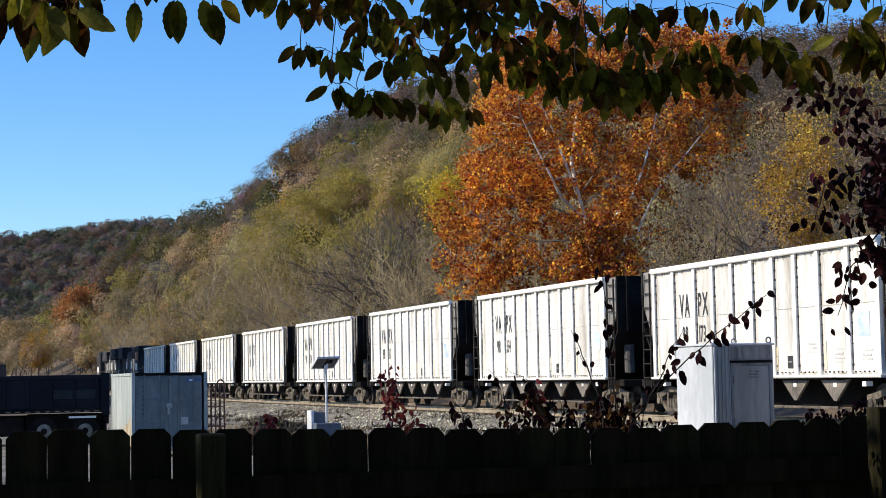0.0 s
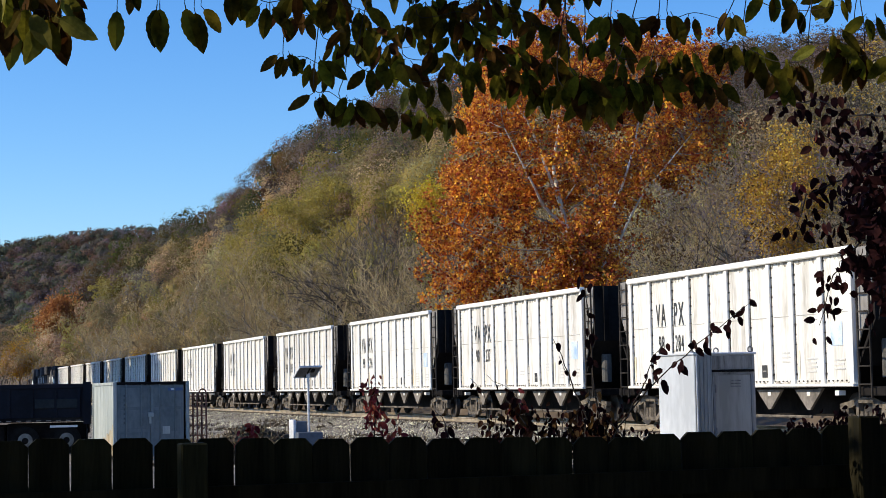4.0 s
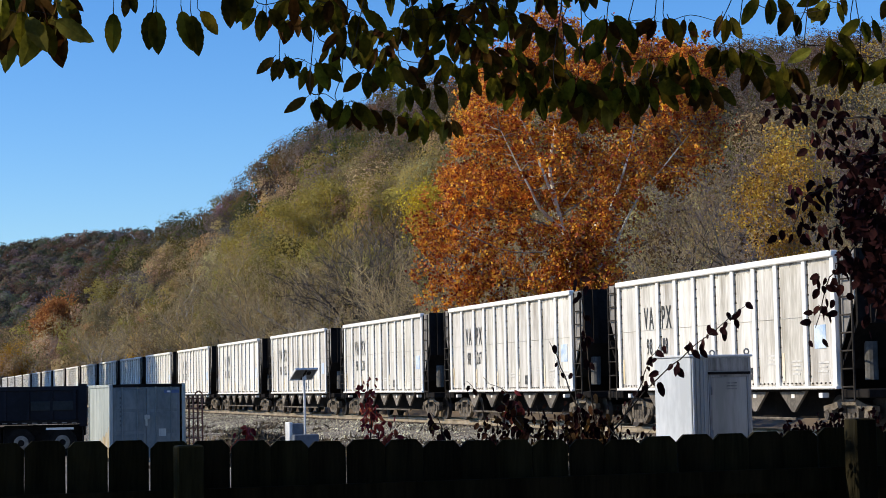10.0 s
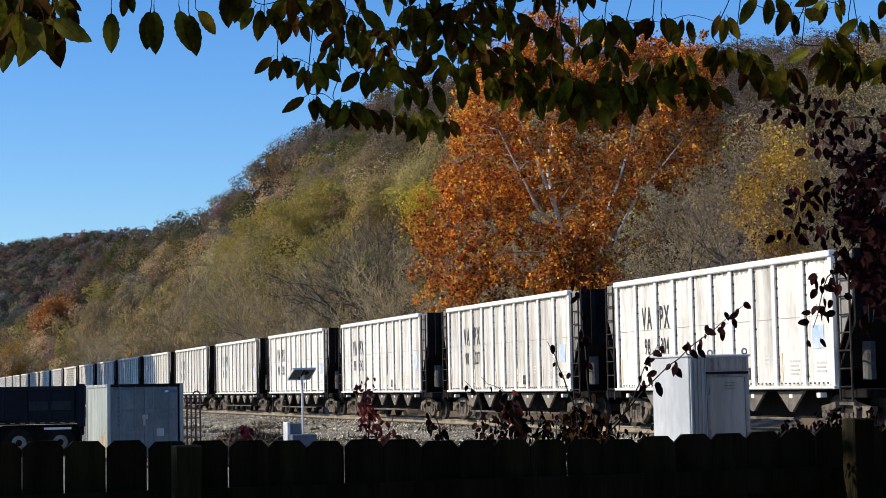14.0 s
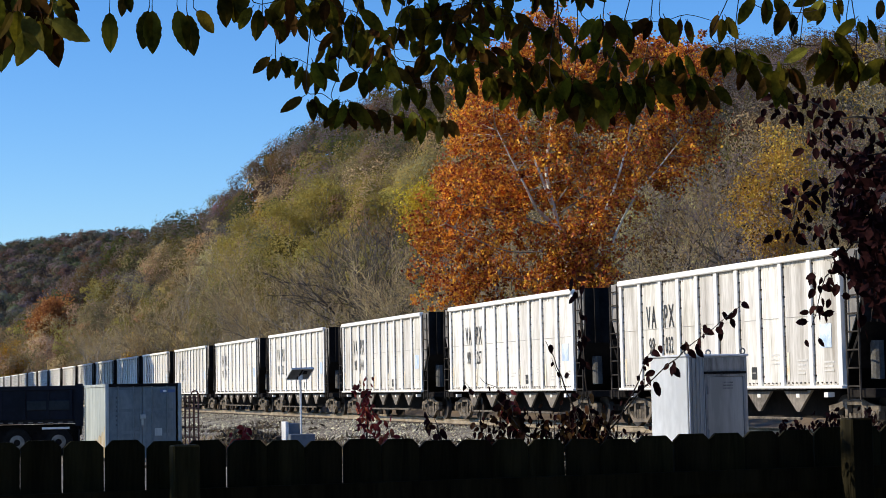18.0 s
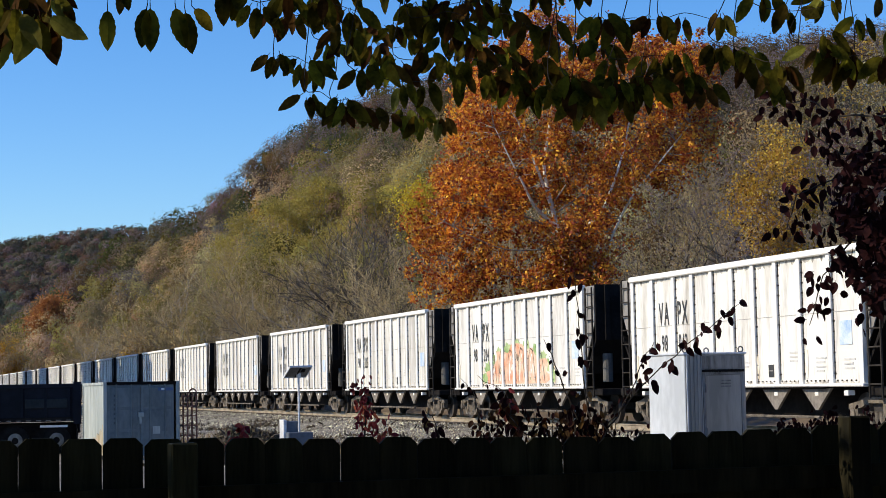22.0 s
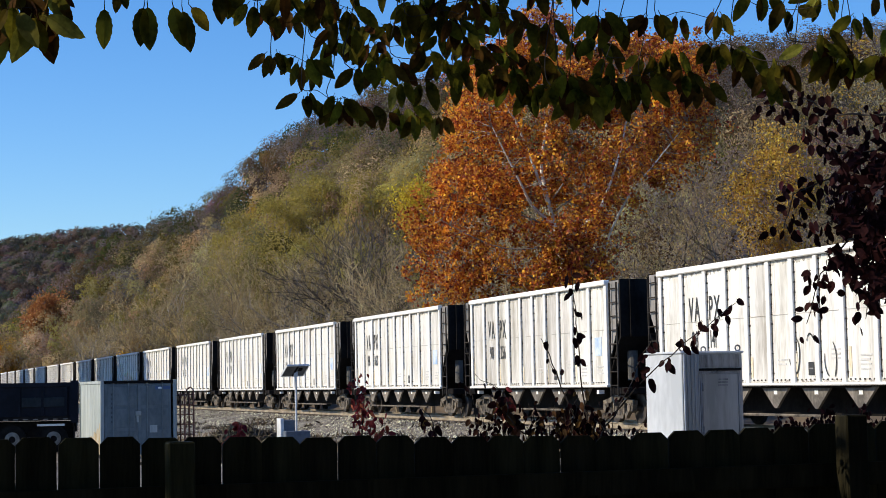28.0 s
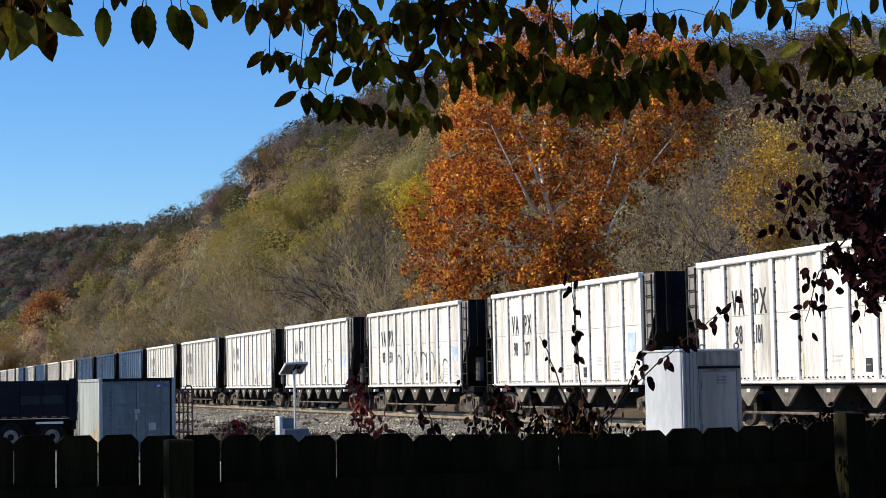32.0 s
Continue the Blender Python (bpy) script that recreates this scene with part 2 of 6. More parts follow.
GRIMY = surface("grimy_white_car_paint", (0.34, 0.31, 0.26), (0.74, 0.715, 0.665), size=1.2, rough=0.7, stretch=(1, 3.0, 0.35), bump=0.05, vary=0.14, low=0.3, high=0.62)
POST = surface("white_post_paint", (0.68, 0.66, 0.61), (0.85, 0.83, 0.78), size=0.8, rough=0.6, bump=0.05, stretch=(1, 1, 0.4), low=0.2, high=0.45)
BLACK = surface("black_car_paint", (0.006, 0.005, 0.005), (0.02, 0.017, 0.015), size=1.0, rough=0.9, bump=0.1, spec=0.12)
# for grimy parts, and for the shadow painted beside the side posts
GRIME_SHADE = surface("black_grime_and_shade", (0.02, 0.018, 0.016), (0.06, 0.052, 0.045), size=0.4, rough=0.9, bump=0.1, spec=0.1)
GREY = surface("grey_slope_sheet", (0.16, 0.15, 0.14), (0.3, 0.28, 0.26), size=1.2, rough=0.75, bump=0.1, stretch=(1, 1, 0.5))
RUSTY = surface("dusty_cast_steel", (0.04, 0.033, 0.027), (0.20, 0.165, 0.125), size=0.22, rough=0.85, bump=0.3)
WHEEL = surface("dark_wheel_steel", (0.03, 0.027, 0.025), (0.09, 0.075, 0.065), size=0.5, rough=0.6, metal=0.5, bump=0.1)
INK = surface("black_lettering", (0.02, 0.02, 0.022), (0.045, 0.045, 0.045), size=0.3, rough=0.7, bump=0)
BLUE = surface("faded_blue_sticker", (0.30, 0.45, 0.66), (0.64, 0.71, 0.79), size=0.35, rough=0.7, bump=0, low=0.3, high=0.6)
AMBER = surface("amber_stain", (0.68, 0.55, 0.34), (0.80, 0.76, 0.66), size=0.5, rough=0.8, bump=0, stretch=(1, 1, 0.4))

SILL, SIDE_TOP, HALF, HY = 1.05, 4.18, 1.6, SIDE_LONG / 2
PANELS = (0.0, 1.41, 2.81, 3.96, 5.11, 6.26, 7.41, 8.56, 9.71, 11.11, SIDE_LONG)     # posts along a side


def ragged(rs, y0, y1, z, deep, x, m):
    """A smear with one straight edge at z and one uneven edge."""
    bm = bmesh.new()
    flat = [bm.verts.new((x, y0 + (y1 - y0) * k / m, z)) for k in range(m + 1)]
    edge = [bm.verts.new((x, v.co.y, z + deep * rs.uniform(0.15, 1.0) ** 1.6)) for v in flat]
    for k in range(m):
        bm.faces.new((flat[k], flat[k + 1], edge[k + 1], edge[k]))
    return bm


def hopper_car(panel_mat):
    car = thing("hopper_car", (TRACK_X, 0, RAIL_Z), "white open-top coal hopper car with black ends and lettering", "hopper car", "coal train")
    w = SIDE_LONG / 10
    x0 = -HALF
    post = mesh_of("side_post", boxed(-0.085, 0.03, -0.085, 0.085, SILL + 0.05, SIDE_TOP - 0.1, bevel=0.01), POST)
    # dark strip painted as the shadow beside a post, with its rivets
    bm = boxed(-0.026, -0.0205, -0.122, -0.086, SILL + 0.17, SIDE_TOP - 0.16)
    for k in range(12):
        z = SILL + 0.3 + k * (SIDE_TOP - SILL - 0.55) / 11
        tube(bm, (-0.05, -0.125, z), (-0.02, -0.125, z), 0.024 if k in (0, 5) or k > 7 else 0.014, n=6)
    shadow_strip = mesh_of("riveted_joint", bm, GRIME_SHADE)
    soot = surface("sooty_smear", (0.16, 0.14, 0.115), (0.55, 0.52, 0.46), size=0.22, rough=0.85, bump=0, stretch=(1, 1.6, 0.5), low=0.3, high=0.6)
    rs = random.Random(91)
    wide = {}
    for i in range(10):
        half = round((PANELS[i + 1] - PANELS[i]) / 2, 3)
        if half not in wide:
            wide[half] = mesh_of("side_panel", boxed(-0.02, 0.02, -half + 0.045, half - 0.045, SILL + 0.06, SIDE_TOP - 0.12), panel_mat)
        mid = -HY + (PANELS[i] + PANELS[i + 1]) / 2
        o = part("side_panel", wide[half], None, car)
        o.location = (x0 + 0.12, mid, 0)
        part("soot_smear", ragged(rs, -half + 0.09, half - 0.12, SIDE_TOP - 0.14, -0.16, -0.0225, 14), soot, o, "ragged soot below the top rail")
    part("sill_smear", ragged(rs, -HY + 0.1, HY - 0.1, SILL + 0.07, 0.09, x0 + 0.0965, 130), soot, car, "ragged grime above the sill")
    for i in range(11):
        at = (x0 + 0.12, -HY + min(max(PANELS[i], 0.085), SIDE_LONG - 0.085), 0)
        part("side_post", post, None, car).location = at
        if i:
            part("riveted_joint", shadow_strip, None, car, "painted shadow strip beside the post, with rivets").location = at
    part("seam", boxed(x0 + 0.088, x0 + 0.102, -HY + 0.1, HY - 0.1, 2.722, 2.735), surface("faint_grey_seam", (0.3, 0.28, 0.25), (0.5, 0.48, 0.44), size=0.4, rough=0.8, bump=0), car, "grimy horizontal seam")
    part("top_chord", boxed(x0 - 0.02, x0 + 0.16, -HY, HY, SIDE_TOP - 0.15, SIDE_TOP, bevel=0.02), POST, car, "white top rail")
    part("side_sill", boxed(x0 - 0.02, x0 + 0.14, -HY - 0.05, HY + 0.05, SILL, SILL + 0.075, bevel=0.012), POST, car, "white lower sill")
    bm = bmesh.new()
    for k in range(62):
        yk = -HY + 0.2 + k * (SIDE_LONG - 0.4) / 61
        tube(bm, (x0 + 0.07, yk, SILL + 0.14), (x0 + 0.1, yk, SILL + 0.14), 0.02, n=5)
    tagged(part("riveted_strip", bm, GRIME_SHADE, car, "dark riveted strip above the sill"), kind="stuff")
    part("sill_grime", boxed(x0 - 0.0235, x0 - 0.0205, -HY, HY, SILL + 0.004, SILL + 0.024), GREY, car, "grimy lower edge of the sill")
    part("far_side", boxed(HALF - 0.06, HALF, -HY, HY, SILL, SIDE_TOP), panel_mat, car)
    part("inner_floor", prism(bmesh.new(), [(-HY - 0.8, SIDE_TOP - 0.35), (-HY + 1.8, SILL), (HY - 1.8, SILL), (HY + 0.8, SIDE_TOP - 0.35), (HY + 0.8, SIDE_TOP - 0.4), (HY - 1.9, SILL - 0.05), (-HY + 1.9, SILL - 0.05), (-HY - 0.8, SIDE_TOP - 0.4)], "x", -HALF + 0.14, HALF - 0.07), BLACK, car, "black sloping hopper floor")
    for s in (-1, 1):
        y = s * HY
        end = part("end_wall", prism(bmesh.new(), [(y + s * 0.78, SIDE_TOP - 0.02), (y + s * 0.86, SIDE_TOP - 0.02), (y + s * 0.86, 2.5), (y + s * 0.1, 1.5), (y + s * 0.02, 1.5), (y + s * 0.78, 2.55)], "x", -HALF + 0.12, HALF - 0.1), BLACK, car, "black end wall")
        for k in range(3):
            part("end_stiffener", boxed(-1.2 + k * 1.1, -1.05 + k * 1.1, min(y + s * 0.861, y + s * 0.95), max(y + s * 0.861, y + s * 0.95), 2.5, SIDE_TOP - 0.03), BLACK, end)
        part("corner_gusset", prism(bmesh.new(), [(y + s * 0.01, SIDE_TOP - 0.05), (y + s * 0.78, SIDE_TOP - 0.05), (y + s * 0.78, 3.1), (y + s * 0.04, 1.9)], "x", x0 + 0.13, x0 + 0.16), GREY, car, "grey corner gusset plate")
        part("end_platform", boxed(-1.45, 1.45, min(y, y + s * 1.15), max(y, y + s * 1.15), SILL - 0.2, SILL, bevel=0.02), BLACK, car)
        bm = bmesh.new()
        for yy in (0.2, 0.72):
            tube(bm, (x0 + 0.06, y + s * yy, SILL - 0.25), (x0 + 0.06, y + s * yy, SIDE_TOP - 0.1), 0.028, n=6)
        for k in range(8):
            z = SILL + 0.05 + k * 0.4
            tube(bm, (x0 + 0.06, y + s * 0.2, z), (x0 + 0.06, y + s * 0.72, z), 0.02, n=6)
        part("ladder", bm, GRIME_SHADE, car, "grimy black corner ladder")
        bm = tube(bmesh.new(), (0, y + s * 0.9, 0.86), (0, y + s * 1.72, 0.86), 0.09)
        box(bm, -0.16, 0.16, min(y + s * 1.62, y + s * 1.84), max(y + s * 1.62, y + s * 1.84), 0.7, 1.0, bevel=0.03)
        part("coupler", bm, WHEEL, car)
        part("brake_tank" if s < 0 else "end_box", tube(bmesh.new(), (-1.0, y + s * 0.55, 1.25), (-1.0, y + s * 0.55, 2.1), 0.15, n=12), surface("dark_grey_cylinder", (0.05, 0.048, 0.045), (0.12, 0.115, 0.105), size=0.5, rough=0.8), car, "grey air cylinder")
        bogie(car, s * (HY - 0.3))
        part("jack_pad", boxed(x0 + 0.03, x0 + 0.2, y - s * 0.75 - 0.085, y - s * 0.75 + 0.085, SILL - 0.19, SILL - 0.08), POST, car, "small white end plate")
    bm = prism(bmesh.new(), [(-0.68, SILL - 0.03), (0.68, SILL - 0.03), (0.06, 0.52), (-0.06, 0.52)], "x", -1.42, -1.36)
    plain = len(bm.faces)
    box(bm, -1.428, -1.419, -0.1, 0.06, SILL - 0.2, SILL - 0.11)
    bm.faces.ensure_lookup_table()
    for f in bm.faces[plain:]:
        f.material_index = 1
    chute = mesh_of("chute", bm, surface("sooty_grey_chute", (0.085, 0.074, 0.062), (0.24, 0.21, 0.18), size=0.6, rough=0.85, bump=0.1), POST)
    for i in range(5):
        o = part("chute", chute, None, car, "grey tapered discharge chute plate")
        o.location = (0, -HY + 2.35 + i * (SIDE_LONG - 4.7) / 4, 0)
    part("bay_hood", boxed(-0.55, 0.9, -HY + 1.9, HY - 1.9, 0.35, SILL - 0.02), BLACK, car, "black hopper bays")
    part("brake_pipe", tube(bmesh.new(), (-1.42, -HY + 2.2, 0.36), (-1.42, HY - 2.2, 0.36), 0.035, n=6), RUSTY, car, "dusty pipe below the sill")
    placard = part("placard", boxed(x0 + 0.085, x0 + 0.098, -HY + 3.45 * w - 0.13, -HY + 3.45 * w + 0.13, SILL + 0.24, SILL + 0.54), INK, car, "small black panel sign")
    part("placard_line", boxed(x0 + 0.083, x0 + 0.0848, -HY + 3.45 * w - 0.09, -HY + 3.45 * w + 0.09, SILL + 0.38, SILL + 0.41), GREY, placard)
    part("sticker", boxed(x0 + 0.085, x0 + 0.098, -HY + 0.42 * w, -HY + 0.84 * w, 1.98, 2.52), BLUE, car, "faded blue sticker")
    for i, h in ((9.78, 0.7), (7.63, 0.62), (5.78, 0.5), (4.0, 0.6), (2.06, 0.66)):
        part("stain", boxed(x0 + 0.086, x0 + 0.097, -HY + i * w - 0.06, -HY + i * w + 0.05, SILL + 0.2, SILL + 0.2 + h), AMBER, car, "amber rust streak")
    faint = surface("faded_stencil", (0.48, 0.47, 0.45), (0.68, 0.66, 0.62), size=0.12, rough=0.8, bump=0)
    for i, z, rows in ((2.5, 1.5, 3), (1.5, 1.35, 4), (4.5, 1.3, 2), (0.5, 1.3, 3)):
        bm = bmesh.new()
        for k in range(rows):
            half = (0.26, 0.19, 0.23, 0.16)[k]
            box(bm, x0 + 0.0875, x0 + 0.099, -HY + i * w - half + 0.06, -HY + i * w + 0.26, z + 0.34 - k * 0.1, z + 0.38 - k * 0.1)
        part("data_lines", bm, faint, car, "faded lines of unreadable stencilling")
    return car


def ring(bm, x0, x1, y, z, r, n=20):
    tube(bm, (x0, y, z), (x1, y, z), r, n=n)


def bogie(car, y):
    truck = part("truck", prism(bmesh.new(), [(y - 0.55, 0.42), (y - 0.35, 0.3), (y + 0.35, 0.3), (y + 0.55, 0.42), (y + 0.55, 0.62), (y + 0.3, 0.78), (y - 0.3, 0.78), (y - 0.55, 0.62)], "x", -1.0, 1.0), WHEEL, car, "four-wheel truck")
    for s in (-1, 1):
        x = s * 1.06
        bm = prism(bmesh.new(), [(y - 1.12, 0.66), (y - 1.12, 0.54), (y - 0.6, 0.58), (y - 0.3, 0.68), (y + 0.3, 0.68), (y + 0.6, 0.58), (y + 1.12, 0.54), (y + 1.12, 0.66), (y + 0.7, 0.72), (y + 0.36, 0.82), (y - 0.36, 0.82), (y - 0.7, 0.72)], "x", x - 0.07, x + 0.07)
        prism(bm, [(y - 0.98, 0.5), (y - 0.5, 0.14), (y + 0.5, 0.14), (y + 0.98, 0.5), (y + 0.86, 0.54), (y + 0.42, 0.24), (y - 0.42, 0.24), (y - 0.86, 0.54)], "x", x - 0.06, x + 0.06)
        for k in (-0.36, 0.36):
            box(bm, x - 0.065, x + 0.065, y + k - 0.06, y + k + 0.06, 0.22, 0.7, bevel=0.01)
        for k in (-0.2, 0.0, 0.2):
            tube(bm, (x, y + k, 0.24), (x, y + k, 0.5), 0.075, n=10)
        for k in (-0.89, 0.89):
            box(bm, x - 0.1, x + 0.1, y + k - 0.16, y + k + 0.16, 0.34, 0.6, bevel=0.03)
            tube(bm, (x, y + k, 0.457), (x + s * 0.13, y + k, 0.457), 0.11, n=12)
        part("side_frame", bm, RUSTY, truck, "dusty cast side frame")
        for k in (-0.89, 0.89):
            bm = bmesh.new()
            ring(bm, x - s * 0.38, x - s * 0.24, y + k, 0.457, 0.457, 24)
            ring(bm, x - s * 0.24, x + s * 0.12, y + k, 0.457, 0.1, 10)
            part("wheel", bm, WHEEL, truck)


GLYPHS = {}


def glyph(ch):
    """Corner points and faces of one built-in character."""
    if ch not in GLYPHS:
        cu = bpy.data.curves.new("glyph", "FONT")
        cu.body = ch
        cu.resolution_u = 3
        cu.offset = 0.014
        ob = new("glyph", cu)
        bpy.context.view_layer.update()
        me = ob.evaluated_get(bpy.context.evaluated_depsgraph_get()).to_mesh()
        vs = [tuple(v.co[:2]) for v in me.vertices]
        fs = [tuple(p.vertices) for p in me.polygons]
        w = max(v[0] for v in vs)
        GLYPHS[ch] = (vs, fs, w, min(v[0] for v in vs))
        bpy.data.objects.remove(ob)
        bpy.data.curves.remove(cu)
    return GLYPHS[ch]


LETTERS = {}


def lettering(car, name, text, y_left, z, height, narrow=0.62, x=-HALF + 0.086):
    """Characters on the side that faces -x, reading towards -y, one part each."""
    y, k = y_left, height / 0.70
    for ch in text:
        vs, fs, w, lo = glyph(ch)
        key = (ch, height, narrow)
        if key not in LETTERS:
            bm = bmesh.new()
            pts = [bm.verts.new((0, -(v[0] - lo) * k * narrow, v[1] * k)) for v in vs]
            for f in fs:
                bm.faces.new([pts[i] for i in f])
            LETTERS[key] = mesh_of(name, bm, INK)
        o = part(name, LETTERS[key], None, car)
        o.location = (x, y, z)
        y -= (w - lo) * k * narrow + height * 0.1


CLEAN_CAR, GRIMY_CAR = hopper_car(WHITE), hopper_car(GRIMY)
NUMBERS = {0: "154", 1: "173", 2: "095", 3: "296", 4: "237", 5: "284", 6: "232", 7: "062", 8: "252", 9: "281", 10: "267", 11: "118", 12: "300", 13: "342", 14: "227",
           15: "304", 16: "182", 17: "144", 18: "257", 19: "032", 20: "001", 21: "225", 22: "204", 23: "042", 24: "231", 25: "290", 26: "341", 27: "060", 28: "256",
           29: "141", 30: "318", 31: "159", 32: "217", 33: "101", 34: "166"}
GRIMY_ONES = (2, 8, 9, 10, 11, 14, 17, 19, 20, 21, 28)
CARS = []


def graffiti(car):
    """A dome of orange letters edged with green, sprayed along the lower side."""
    orange = surface("orange_spray", (0.62, 0.22, 0.10), (0.80, 0.60, 0.44), size=0.45, rough=0.7, bump=0, low=0.3, high=0.62)
    green = surface("green_spray", (0.16, 0.30, 0.08), (0.52, 0.60, 0.30), size=0.5, rough=0.7, bump=0)
    rs = random.Random(12)
    x = -HALF + 0.086

    def blot(mat, y, z, ry, rz, lift, label, n=22, rough=0.12):
        bm = bmesh.new()
        vs = []
        for i in range(n):
            a = 2 * math.pi * i / n
            k = 1 + rs.uniform(-rough, rough)
            vs.append(bm.verts.new((x - lift, y + ry * k * math.cos(a), max(SILL + 0.19, z + rz * k * math.sin(a)))))
        bm.faces.new(vs)
        part("spray_shape", bm, mat, car, label)

    for i in range(11):
        a = math.pi * (i + 0.5) / 11
        blot(green, -0.2 + 3.3 * math.cos(a), SILL + 0.25 + 1.2 * math.sin(a), 0.3, 0.2, 0.0012, "green sprayed edge", 22, 0.3)
    blot(orange, -0.2, SILL + 0.2, 3.1, 1.22, 0.0022, "orange sprayed dome", 40, 0.13)
    def stroke(mat, pts, wide, lift, label):
        bm = bmesh.new()
        for (y0, z0), (y1, z1) in zip(pts, pts[1:]):
            d = math.hypot(y1 - y0, z1 - z0)
            ny, nz = -(z1 - z0) / d * wide / 2, (y1 - y0) / d * wide / 2
            ey, ez = (y1 - y0) / d * wide * 0.3, (z1 - z0) / d * wide * 0.3
            bm.faces.new([bm.verts.new((x - lift, a, max(b, SILL + 0.17))) for a, b in ((y0 - ey + ny, z0 - ez + nz), (y1 + ey + ny * 0.7, z1 + ez + nz * 0.7), (y1 + ey - ny * 0.7, z1 + ez - nz * 0.7), (y0 - ey - ny, z0 - ez - nz))])
        part("spray_stroke", bm, mat, car, label)

    brown = surface("brown_spray", (0.10, 0.05, 0.03), (0.22, 0.11, 0.07), size=0.3, rough=0.8, bump=0)
    for i, y in enumerate((2.2, 1.3, 0.35, -0.65, -1.65, -2.5)):
        h = 0.62 + 0.5 * math.sqrt(max(0.05, 1 - ((y + 0.15) / 3.0) ** 2)) + rs.uniform(-0.06, 0.08)
        lean = rs.uniform(-0.12, 0.2)
        base = SILL + 0.22
        stroke(INK if i % 2 else brown, [(y + 0.36, base), (y + 0.3 + lean * 0.5, base + h * 0.7), (y + 0.1 + lean, base + h), (y - 0.14 + lean, base + h * 0.92), (y - 0.22, base + h * 0.45), (y - 0.34, base)], 0.045, 0.0042 + i * 0.0002, "dark sprayed letter outline")
        stroke(POST, [(y + 0.2, base + 0.1), (y + 0.12 + lean * 0.6, base + h * 0.62), (y - 0.04 + lean, base + h * 0.82)], 0.07, 0.0056 + i * 0.0002, "white sprayed stroke")
        stroke(AMBER if i % 2 else POST, [(y + 0.08, base + h * 0.3), (y - 0.12, base + h * 0.55), (y - 0.2, base + 0.12)], 0.06, 0.007 + i * 0.0002, "pale sprayed stroke")
    for i in range(7):
        y = -0.7 + rs.uniform(-2.4, 2.4)
        z = SILL + 0.3 + rs.random() * 1.05 * math.sqrt(max(0.05, 1 - ((y + 0.7) / 2.6) ** 2))
        blot(rs.choice((AMBER, POST, green, RUSTY)), y, z, rs.uniform(0.04, 0.12), rs.uniform(0.04, 0.14), 0.0085 + i * 0.0002, "sprayed patch", 9, 0.4)


def scrawl(car, seed, y0, y1, count):
    """Thin black sprayed loops and hooks along the lower side."""
    rs = random.Random(seed)
    x = -HALF + 0.083
    for i in range(count):
        yc, zc = y0 + (y1 - y0) * (i + 0.5) / count, SILL + rs.uniform(0.5, 1.0)
        ry, rz, a0, turn = rs.uniform(0.18, 0.42), rs.uniform(0.25, 0.5), rs.uniform(0, 6.28), rs.uniform(2.6, 5.6)
        bm = bmesh.new()
        rows = []
        for k in range(15):
            a = a0 + turn * k / 14
            wide = 0.012 + 0.014 * math.sin(math.pi * k / 14)
            rows.append([bm.verts.new((x - i * 0.0003, yc + (ry + d) * math.cos(a), max(SILL + 0.2, zc + (rz + d) * math.sin(a) * (1 + 0.2 * math.sin(2 * a))))) for d in (-wide, wide)])
        for p, q in zip(rows, rows[1:]):
            bm.faces.new((p[0], p[1], q[1], q[0]))
        part("spray_stroke", bm, INK, car, "thin black sprayed line")


def build_train():
    for k in range(-6, 35):
        src = GRIMY_CAR if k in GRIMY_ONES else CLEAN_CAR
        car = copy_thing(src, pose(TRACK_X, 0, RAIL_Z))
        lettering(car, "letter", "VA", HY - 1.80, 2.76, 0.61, 0.5)
        lettering(car, "letter", "PX", HY - 3.0, 2.76, 0.61, 0.53)
        lettering(car, "digit", "98", HY - 1.95, 2.05, 0.44, 0.56)
        lettering(car, "digit", NUMBERS.get(k, str(110 - 7 * k)), HY - 3.04, 2.05, 0.44, 0.5)
        if k == 22:
            graffiti(car)
        if k == 31:
            scrawl(car, 5, HY - 4.2, -HY + 1.6, 12)
            for i in range(3):
                y, h = -HY + 2.4 + i * 0.35, (0.5, 0.95, 0.7)[i]
                part("stain", ragged(random.Random(i), y, y + 0.3, SILL + 0.18, h, -HALF + 0.0855, 6), AMBER, car, "amber paint stain")
        if k in (29, 30):
            scrawl(car, k, HY - 7.0, HY - 9.5, 3)
        CARS.append((k, car))
    for src in (CLEAN_CAR, GRIMY_CAR):
        for o in (*src.children_recursive, src):
            bpy.data.objects.remove(o)


build_train()

